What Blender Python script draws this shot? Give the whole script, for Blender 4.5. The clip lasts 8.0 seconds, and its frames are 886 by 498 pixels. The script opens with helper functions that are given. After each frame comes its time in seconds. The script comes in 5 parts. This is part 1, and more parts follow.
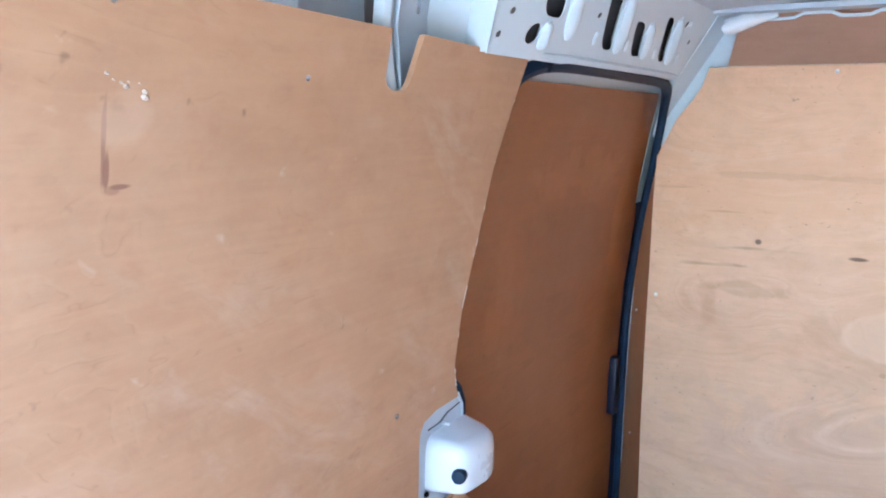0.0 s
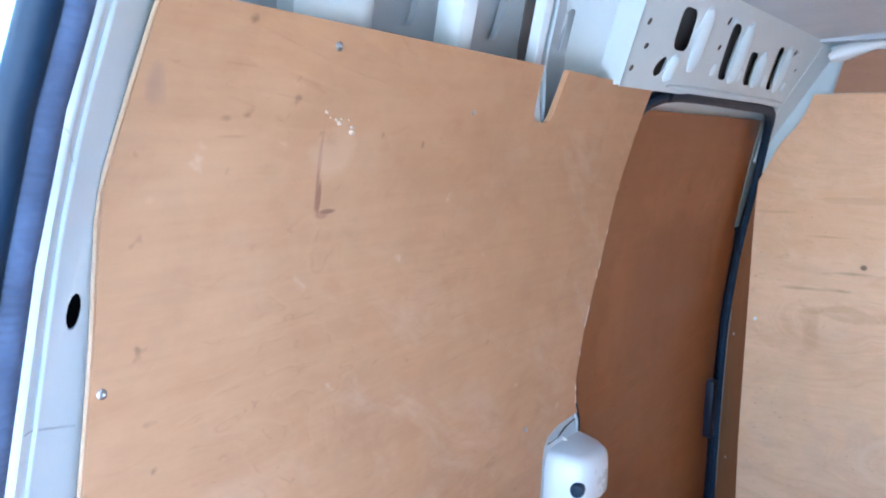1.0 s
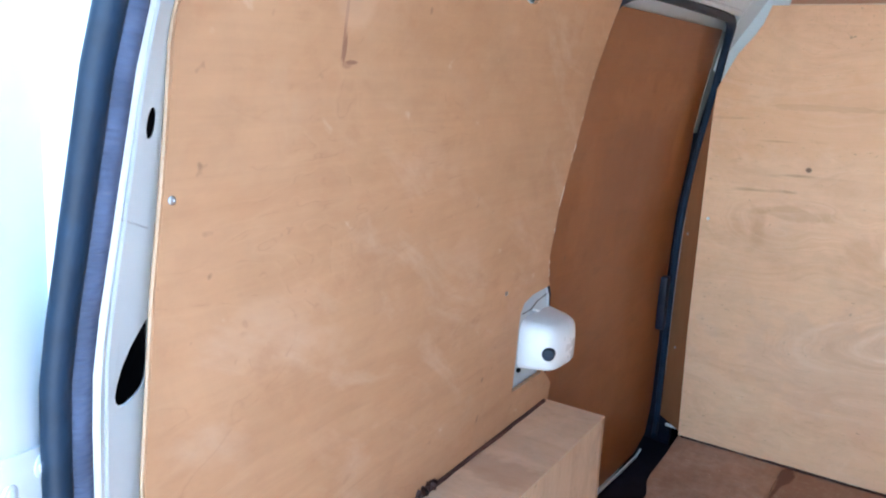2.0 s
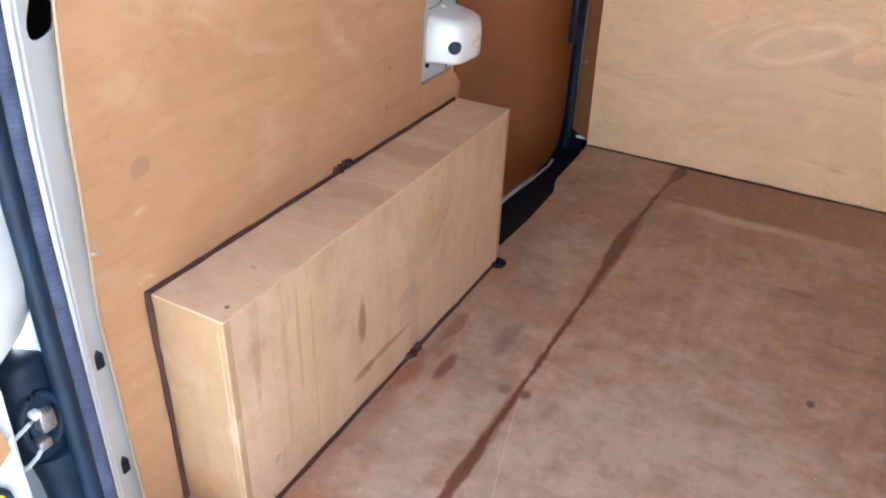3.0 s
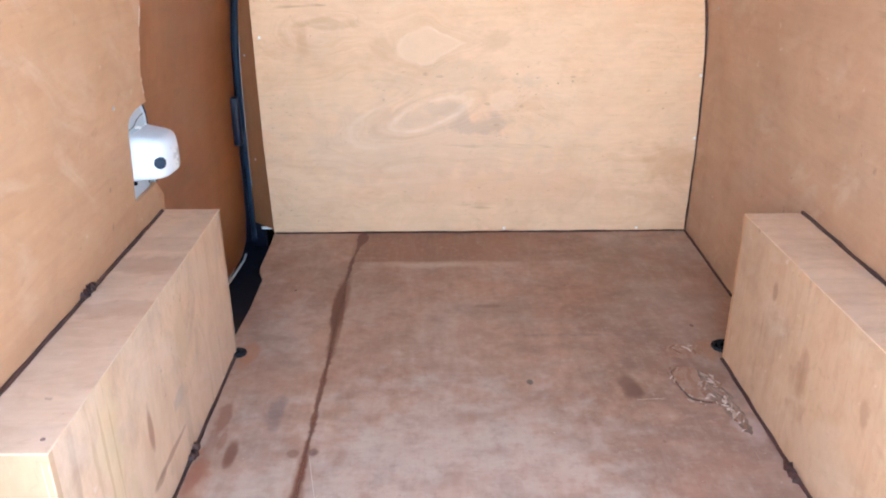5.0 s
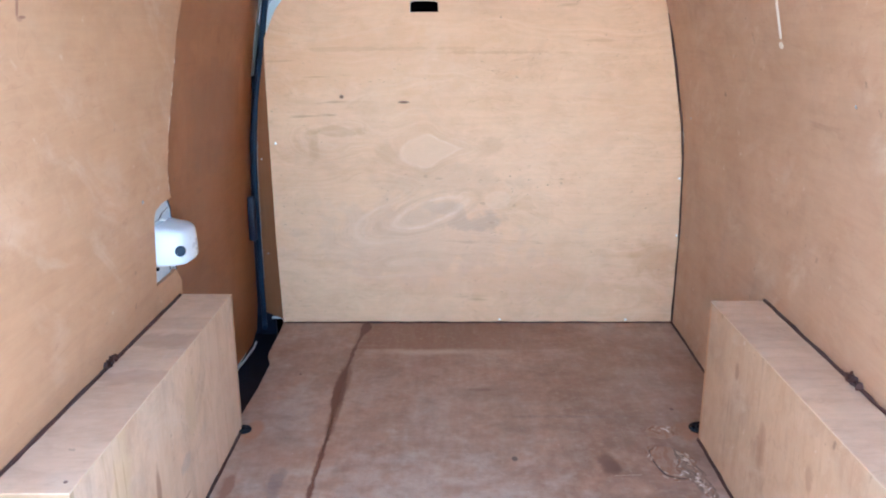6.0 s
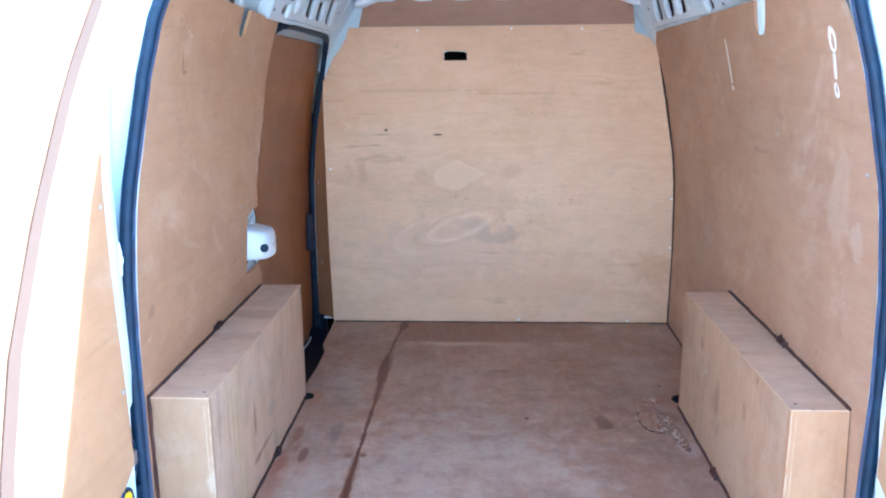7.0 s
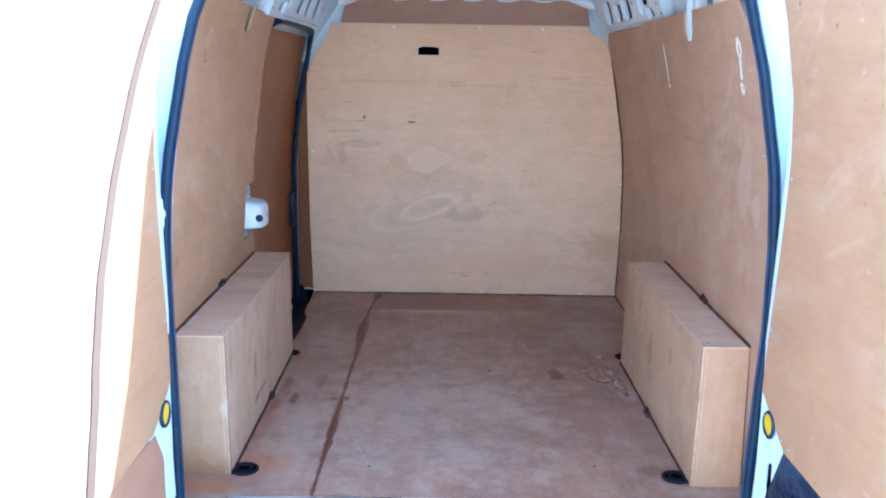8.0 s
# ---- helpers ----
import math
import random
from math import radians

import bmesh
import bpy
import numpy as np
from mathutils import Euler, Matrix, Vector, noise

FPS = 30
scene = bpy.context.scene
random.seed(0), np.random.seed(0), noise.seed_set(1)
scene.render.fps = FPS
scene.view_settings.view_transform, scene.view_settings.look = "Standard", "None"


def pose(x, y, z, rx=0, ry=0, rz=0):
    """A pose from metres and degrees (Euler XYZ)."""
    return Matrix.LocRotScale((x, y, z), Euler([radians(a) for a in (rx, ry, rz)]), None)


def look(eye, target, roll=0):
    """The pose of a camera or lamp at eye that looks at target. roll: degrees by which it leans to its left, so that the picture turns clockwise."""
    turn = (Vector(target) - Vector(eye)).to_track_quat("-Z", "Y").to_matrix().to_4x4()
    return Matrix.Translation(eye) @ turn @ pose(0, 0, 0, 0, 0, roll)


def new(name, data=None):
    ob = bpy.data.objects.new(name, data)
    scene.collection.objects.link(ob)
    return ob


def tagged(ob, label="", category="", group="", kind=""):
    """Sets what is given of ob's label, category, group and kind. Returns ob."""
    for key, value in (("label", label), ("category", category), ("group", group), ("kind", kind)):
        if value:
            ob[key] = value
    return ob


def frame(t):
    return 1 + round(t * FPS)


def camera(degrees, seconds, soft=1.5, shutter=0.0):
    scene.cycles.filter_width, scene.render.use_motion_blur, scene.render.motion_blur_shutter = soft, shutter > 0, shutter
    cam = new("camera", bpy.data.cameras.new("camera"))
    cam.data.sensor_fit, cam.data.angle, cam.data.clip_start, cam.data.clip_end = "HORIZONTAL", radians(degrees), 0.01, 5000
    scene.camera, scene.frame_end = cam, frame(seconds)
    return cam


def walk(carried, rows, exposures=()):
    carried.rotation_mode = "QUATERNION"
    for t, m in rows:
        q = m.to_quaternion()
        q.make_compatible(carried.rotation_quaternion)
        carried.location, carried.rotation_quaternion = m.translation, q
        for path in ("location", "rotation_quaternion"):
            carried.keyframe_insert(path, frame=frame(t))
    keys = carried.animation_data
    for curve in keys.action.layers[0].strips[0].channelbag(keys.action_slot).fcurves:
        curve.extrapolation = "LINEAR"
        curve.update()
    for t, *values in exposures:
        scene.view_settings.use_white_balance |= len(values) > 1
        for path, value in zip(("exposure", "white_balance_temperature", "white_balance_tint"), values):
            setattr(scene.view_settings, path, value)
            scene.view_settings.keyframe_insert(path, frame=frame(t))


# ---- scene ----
cam = camera(59.8, 8.0, 2.0)
PATH = [
    (0, (-0.142, -0.002, 1.176), (-1.197, 1.661, 0.829), 0.7),
    (0.5, (-0.156, -0.057, 1.18), (-1.344, 1.508, 0.801), 0.7),
    (1, (-0.196, -0.123, 1.187), (-1.384, 1.458, 0.89), 0.8),
    (1.2, (-0.211, -0.153, 1.183), (-1.389, 1.432, 0.866), 1.4),
    (2.3, (-0.131, -0.283, 1.07), (-1.168, 1.321, 0.477), 1.4),
    (2.5, (-0.094, -0.295, 1.044), (-1.124, 1.263, 0.328), 0.7),
    (3, (-0.045, -0.356, 1.024), (-0.842, 1.165, -0.001), 2.2),
    (3.5, (-0.1, -0.47, 1.01), (-0.394, 1.226, -0.008), 2.3),
    (4, (-0.132, -0.561, 1.036), (-0.12, 1.228, 0.142), 1.9),
    (4.2, (-0.139, -0.58, 1.048), (-0.107, 1.224, 0.185), 2.0),
    (5.3, (-0.163, -0.614, 1.061), (-0.139, 1.228, 0.282), -1.1),
    (5.5, (-0.153, -0.63, 1.064), (-0.089, 1.211, 0.284), -0.4),
    (6, (-0.094, -0.794, 1.078), (-0.12, 1.133, 0.545), -0.3),
    (6.5, (-0.056, -1.013, 1.099), (-0.234, 0.918, 0.609), -0.4),
    (7, (-0.081, -1.326, 1.095), (-0.181, 0.623, 0.657), -0.5),
    (7.5, (-0.106, -1.586, 1.087), (-0.148, 0.358, 0.615), -0.1),
    (8, (-0.11, -1.68, 1.098), (-0.111, 0.268, 0.642), 0.9),
]
EXPOSURES = [(0.0, 3.8, 5250, 3), (0.5, 3.78, 5200, 1), (1.0, 3.64, 5200, 2), (1.2, 3.6, 5300, 2), (2.5, 3.56, 6400, 5), (3.0, 3.57, 7000, 7),
             (4.0, 4.12, 6300, 4), (5.5, 4.03, 5700, 4), (6.0, 3.84, 5350, 2), (6.5, 3.65, 5200, 2), (7.0, 3.52, 4950, 1), (8.0, 3.2, 4850, 2)]
walk(cam, [(t, look(eye, target, roll)) for t, eye, target, roll in PATH], EXPOSURES)

# ---- world, sun ----
SUN = Vector((1.0, 0.47, 1.1)).normalized()
world = bpy.data.worlds.new("sky")
scene.world = world
world.use_nodes = True
wn = world.node_tree
sky = wn.nodes.new("ShaderNodeTexSky")
sky.sky_type, sky.sun_disc = "NISHITA", False
sky.sun_elevation, sky.sun_rotation = math.asin(SUN.z), math.atan2(SUN.x, SUN.y)
wn.nodes["Background"].inputs["Strength"].default_value = 0.15
wn.links.new(sky.outputs["Color"], wn.nodes["Background"].inputs["Color"])
sun = new("sun", bpy.data.lights.new("sun", "SUN"))
sun.data.energy, sun.data.angle, sun.data.color = 3.0, radians(0.6), (1.0, 0.96, 0.91)
sun.matrix_world = look(SUN * 20, (0, 0, 0))


# ---- materials ----
class Nodes:
    """A short way to write node trees."""

    def __init__(self, name, rough=0.6, metal=0.0, mat=None):
        self.mat = mat or bpy.data.materials.new(name)
        self.mat.use_nodes = True
        self.tree = self.mat.node_tree
        self.bsdf = self.tree.nodes["Principled BSDF"]
        self.bsdf.inputs["Roughness"].default_value = rough
        self.bsdf.inputs["Metallic"].default_value = metal
        self.coord = self.tree.nodes.new("ShaderNodeTexCoord").outputs["Object"]

    def put(self, socket, value):
        if isinstance(value, bpy.types.NodeSocket):
            self.tree.links.new(value, socket)
        else:
            socket.default_value = value

    def math(self, op, a, b=0.0, c=0.0, clamp=False):
        n = self.tree.nodes.new("ShaderNodeMath")
        n.operation, n.use_clamp = op, clamp
        for i, v in enumerate((a, b, c)):
            self.put(n.inputs[i], v)
        return n.outputs[0]

    def vmath(self, op, a, b):
        n = self.tree.nodes.new("ShaderNodeVectorMath")
        n.operation = op
        self.put(n.inputs[0], a)
        self.put(n.inputs[1], b)
        return n.outputs["Value"] if op in ("LENGTH", "DOT_PRODUCT") else n.outputs["Vector"]

    def scaled(self, s):
        return self.vmath("MULTIPLY", self.coord, s)

    def noise(self, vec, scale=1.0, detail=3.0, rough=0.55, distort=0.0):
        n = self.tree.nodes.new("ShaderNodeTexNoise")
        self.put(n.inputs["Vector"], vec)
        n.inputs["Scale"].default_value, n.inputs["Detail"].default_value = scale, detail
        n.inputs["Roughness"].default_value, n.inputs["Distortion"].default_value = rough, distort
        return n.outputs["Fac"]

    def range(self, v, a, b, c=0.0, d=1.0, smooth=False):
        n = self.tree.nodes.new("ShaderNodeMapRange")
        n.interpolation_type = "SMOOTHSTEP" if smooth else "LINEAR"
        for i, x in enumerate((v, a, b, c, d)):
            self.put(n.inputs[i], x)
        return n.outputs[0]

    def mix(self, fac, a, b, blend="MIX"):
        n = self.tree.nodes.new("ShaderNodeMix")
        n.data_type, n.blend_type = "RGBA", blend
        self.put(n.inputs[0], fac)
        for i, v in ((6, a), (7, b)):
            self.put(n.inputs[i], v if isinstance(v, bpy.types.NodeSocket) else (*v, 1.0)[:4])
        return n.outputs[2]

    def color(self, v):
        self.put(self.bsdf.inputs["Base Color"], v if isinstance(v, bpy.types.NodeSocket) else (*v, 1.0)[:4])

    def bump(self, height, strength=0.2, distance=0.002):
        n = self.tree.nodes.new("ShaderNodeBump")
        n.inputs["Strength"].default_value, n.inputs["Distance"].default_value = strength, distance
        self.put(n.inputs["Height"], height)
        self.tree.links.new(n.outputs[0], self.bsdf.inputs["Normal"])

    def spot(self, centre, radii, ragged=0.35, soft=0.35, scale=14.0):
        """A mask with a ragged outline: 1 inside an ellipsoid."""
        v = self.vmath("DIVIDE", self.vmath("SUBTRACT", self.coord, centre), radii)
        d = self.vmath("LENGTH", v, (0, 0, 0))
        d = self.math("ADD", d, self.math("MULTIPLY", self.math("SUBTRACT", self.noise(self.coord, scale, 4.0), 0.5), ragged * 3))
        return self.range(d, 1.0 - soft, 1.0 + soft, 1.0, 0.0, True)


def plywood(name, base, ring, along, seed=0.0, rings=7.0, contrast=0.5, rough=0.55, knots=(), marks=(), dirt=0.0, fibre=0.25, coat=0.0, streaks=0.3, scuff=0.0, sharp=3.5, dashes=0.32, veins=0.0, mottle=0.3):
    """Rotary-cut plywood face. along: the axis of the grain (0, 1, 2). knots: (centre, radius) where the rings close.
    marks: (centre, radii, colour, strength, raggedness)."""
    n = Nodes(name, rough)
    stretch = [6.0, 6.0, 6.0]
    stretch[along] = 1.1
    off = n.vmath("ADD", n.coord, (seed, seed * 1.7, seed * 0.6))
    field = n.noise(n.vmath("MULTIPLY", off, stretch), 0.55, 2.5, 0.5, 0.35)
    for centre, radius in knots:
        r = [radius] * 3
        r[along] = radius * 2.2
        d = n.vmath("LENGTH", n.vmath("DIVIDE", n.vmath("SUBTRACT", n.coord, centre), r), (0, 0, 0))
        field = n.math("ADD", field, n.range(d, 0.0, 1.6, 0.22, 0.0, True))
    field = n.math("ADD", field, n.math("MULTIPLY", n.noise(n.vmath("MULTIPLY", off, [s * 6 for s in stretch]), 1.0, 3.0), 0.05))
    lines = n.math("FRACT", n.math("MULTIPLY", field, rings))
    tri = n.math("ABSOLUTE", n.math("SUBTRACT", n.math("MULTIPLY", lines, 2.0), 1.0))
    lines = n.math("POWER", tri, sharp)
    patch = n.noise(n.vmath("MULTIPLY", off, [s * 0.55 for s in stretch]), 1.0, 3.0, 0.6, 0.4)
    lines = n.math("MULTIPLY", lines, n.range(patch, 0.42, 0.62, 0.08, 1.0))
    fine = [90.0, 90.0, 90.0]
    fine[along] = 4.0
    fib = n.noise(n.vmath("MULTIPLY", off, fine), 1.0, 4.0, 0.6)
    col = n.mix(n.math("MULTIPLY", lines, contrast), base, ring)
    dark = tuple(c * 0.72 for c in base)
    col = n.mix(n.math("MULTIPLY", n.range(fib, 0.42, 0.7), fibre), col, dark)
    col = n.mix(n.math("MULTIPLY", tri, contrast * 0.22), col, tuple(c * k for c, k in zip(base, (1.08, 1.06, 1.04))))
    wide = [13.0, 13.0, 13.0]
    wide[along] = 1.6
    streak = n.noise(n.vmath("MULTIPLY", n.vmath("ADD", off, (3, 8, 1)), wide), 1.0, 5.0, 0.62, 0.9)
    col = n.mix(n.math("MULTIPLY", n.range(streak, 0.5, 0.74), streaks), col, tuple(c * k for c, k in zip(base, (0.74, 0.66, 0.6))))
    smear = n.noise(n.vmath("MULTIPLY", n.vmath("ADD", off, (6, 2, 7)), [w * 0.42 for w in wide]), 1.0, 5.0, 0.6, 1.2)
    col = n.mix(n.math("MULTIPLY", n.range(smear, 0.5, 0.72), streaks * 0.9), col, tuple(min(0.9, c * k) for c, k in zip(base, (1.18, 1.26, 1.36))))
    dash = n.noise(n.vmath("MULTIPLY", n.vmath("ADD", off, (9, 4, 2)), [w * 2.6 for w in wide]), 1.0, 2.0, 0.5, 0.3)
    far = n.noise(n.vmath("ADD", off, (3, 3, 8)), 2.7, 2.0)
    col = n.mix(n.math("MULTIPLY", n.math("MULTIPLY", n.range(dash, 0.66, 0.74), n.range(far, 0.45, 0.62)), dashes), col, tuple(c * k for c, k in zip(base, (0.5, 0.42, 0.38))))
    blotch = n.noise(off, 2.3, 4.0, 0.6)
    col = n.mix(n.math("MULTIPLY", n.range(blotch, 0.4, 0.72), 0.3), col, tuple(c * k for c, k in zip(base, (0.8, 0.74, 0.68))))
    s3 = [21.0, 21.0, 21.0]
    s3[along] = 13.0
    mot = n.noise(n.vmath("MULTIPLY", n.vmath("ADD", off, (17, 3, 11)), s3), 1.0, 6.0, 0.68, 0.3)
    col = n.mix(n.math("MULTIPLY", n.range(mot, 0.5, 0.74), mottle), col, tuple(c * k for c, k in zip(base, (0.74, 0.62, 0.54))))
    col = n.mix(n.math("MULTIPLY", n.range(mot, 0.5, 0.3), mottle * 0.8), col, tuple(min(0.92, c * k) for c, k in zip(base, (1.1, 1.14, 1.2))))
    warm = n.noise(n.vmath("ADD", off, (7, 3, 5)), 1.4, 2.0)
    col = n.mix(n.math("MULTIPLY", n.range(warm, 0.45, 0.7), 0.22), col, tuple(min(1, c * k) for c, k in zip(base, (1.12, 1.02, 0.9))))
    if dirt:
        grime = n.noise(n.vmath("ADD", off, (2, 9, 4)), 5.5, 6.0, 0.68, 0.6)
        col = n.mix(n.math("MULTIPLY", n.range(grime, 0.48, 0.75), dirt), col, (0.10, 0.065, 0.05))
        pale = n.noise(n.vmath("ADD", off, (12, 1, 8)), 9.0, 6.0, 0.7, 0.4)
        col = n.mix(n.math("MULTIPLY", n.range(pale, 0.55, 0.78), dirt * 0.6), col, (0.55, 0.45, 0.38))
    speck = n.noise(n.vmath("ADD", off, (5, 5, 5)), 34.0, 2.0)
    gate = n.noise(n.vmath("ADD", off, (1, 2, 9)), 3.0, 2.0)
    col = n.mix(n.math("MULTIPLY", n.math("MULTIPLY", n.range(speck, 0.69, 0.76), n.range(gate, 0.5, 0.6)), 0.6), col, (0.12, 0.06, 0.035))
    # pale rubbed smears that run aslant, and soft reddish smudges
    if scuff:
        turn = n.tree.nodes.new("ShaderNodeVectorRotate")
        turn.rotation_type = "AXIS_ANGLE"
        turn.inputs["Axis"].default_value = (1, 0, 0)
        turn.inputs["Angle"].default_value = 0.5
        n.put(turn.inputs["Vector"], n.vmath("ADD", off, (4, 11, 6)))
        rub = n.noise(n.vmath("MULTIPLY", turn.outputs[0], (12.0, 4.5, 13.0)), 1.0, 5.0, 0.62, 0.5)
        where = n.noise(n.vmath("ADD", off, (8, 1, 3)), 2.4, 3.0)
        col = n.mix(n.math("MULTIPLY", n.math("MULTIPLY", n.range(rub, 0.52, 0.72), n.range(where, 0.42, 0.6)), scuff), col, (0.74, 0.57, 0.44))
        tip = n.noise(n.vmath("MULTIPLY", turn.outputs[0], (40.0, 18.0, 26.0)), 1.0, 3.0, 0.55, 0.3)
        col = n.mix(n.math("MULTIPLY", n.range(tip, 0.69, 0.76), scuff * 0.7), col, (0.80, 0.66, 0.54))
        smudge = n.noise(n.vmath("ADD", off, (2, 6, 13)), 11.0, 4.0, 0.6, 0.4)
        col = n.mix(n.math("MULTIPLY", n.range(smudge, 0.6, 0.74), scuff * 0.75), col, tuple(c * k for c, k in zip(base, (0.62, 0.46, 0.4))))
    # thin broken veins that follow a warped field, with pale bands beside them
    if veins:
        s1 = [5.5, 5.5, 5.5]
        s1[along] = 1.9
        warp = n.noise(n.vmath("MULTIPLY", n.vmath("ADD", off, (13, 5, 9)), s1), 1.0, 4.0, 0.55, 0.7)
        for shift, power, tone, k in ((0.0, 14.0, tuple(c * q for c, q in zip(base, (0.5, 0.4, 0.34))), 0.9), (0.22, 6.0, tuple(min(0.92, c * q) for c, q in zip(base, (1.12, 1.18, 1.25))), 0.6)):
            saw = n.math("FRACT", n.math("ADD", n.math("MULTIPLY", warp, 13.0), shift))
            thin = n.math("POWER", n.math("ABSOLUTE", n.math("SUBTRACT", n.math("MULTIPLY", saw, 2.0), 1.0)), power)
            s2 = [70.0, 70.0, 70.0]
            s2[along] = 24.0
            broken = n.range(n.noise(n.vmath("MULTIPLY", off, s2), 1.0, 2.0), 0.47, 0.6)
            zone = n.range(n.noise(n.vmath("ADD", off, (1, 12, 4)), 3.2, 2.0), 0.42, 0.58)
            m = n.math("MULTIPLY", thin, zone) if shift else n.math("MULTIPLY", n.math("MULTIPLY", thin, broken), zone)
            col = n.mix(n.math("MULTIPLY", m, veins * k), col, tone)
    for centre, radii, colour, strength, ragged in marks:
        col = n.mix(n.math("MULTIPLY", n.spot(centre, radii, ragged), strength), col, colour)
    n.color(col)
    n.bump(n.math("ADD", n.math("MULTIPLY", fib, 0.6), n.math("MULTIPLY", lines, 0.5)), 0.25, 0.0012)
    n.put(n.bsdf.inputs["Roughness"], n.range(blotch, 0.3, 0.7, rough - 0.08, rough + 0.12))
    n.bsdf.inputs["Coat Weight"].default_value = coat
    n.bsdf.inputs["Coat Roughness"].default_value = 0.3
    return n.mat


def painted(name, colour, rough=0.35, dirt=0.15, bump=0.05):
    n = Nodes(name, rough)
    a = n.noise(n.coord, 6.0, 5.0, 0.65)
    b = n.noise(n.coord, 60.0, 3.0)
    col = n.mix(n.math("MULTIPLY", n.range(a, 0.35, 0.8), dirt), colour, tuple(c * 0.6 for c in colour))
    col = n.mix(n.math("MULTIPLY", n.range(b, 0.4, 0.8), dirt * 0.5), col, tuple(c * 0.6 for c in colour))
    n.color(col)
    n.put(n.bsdf.inputs["Roughness"], n.range(a, 0.3, 0.7, rough - 0.06, rough + 0.15))
    if bump > 0.1:
        n.bump(b, bump, 0.001)
    return n.mat


def rubber(name, colour, rough=0.5, ribs=0.0):
    n = Nodes(name, rough)
    n.bsdf.inputs["Specular IOR Level"].default_value = 0.3
    a = n.noise(n.coord, 25.0, 4.0)
    n.color(n.mix(n.range(a, 0.4, 0.7), colour, tuple(c * 1.6 for c in colour)))
    if ribs:
        w = n.math("SINE", n.math("MULTIPLY", n.vmath("DOT_PRODUCT", n.coord, (0.25, 0.15, 1.0)), ribs))
        n.bump(n.math("ADD", w, n.math("MULTIPLY", a, 2.0)), 0.25, 0.0014)
    else:
        n.bump(a, 0.15, 0.001)
    return n.mat


def metal(name, colour, rough):
    n = Nodes(name, rough, 1.0)
    a = n.noise(n.scaled((3, 60, 60)), 4.0, 4.0)
    n.color(n.mix(n.range(a, 0.35, 0.7), colour, tuple(c * 0.6 for c in colour)))
    n.bump(a, 0.15, 0.0006)
    return n.mat


BROWN = (0.13, 0.05, 0.025)


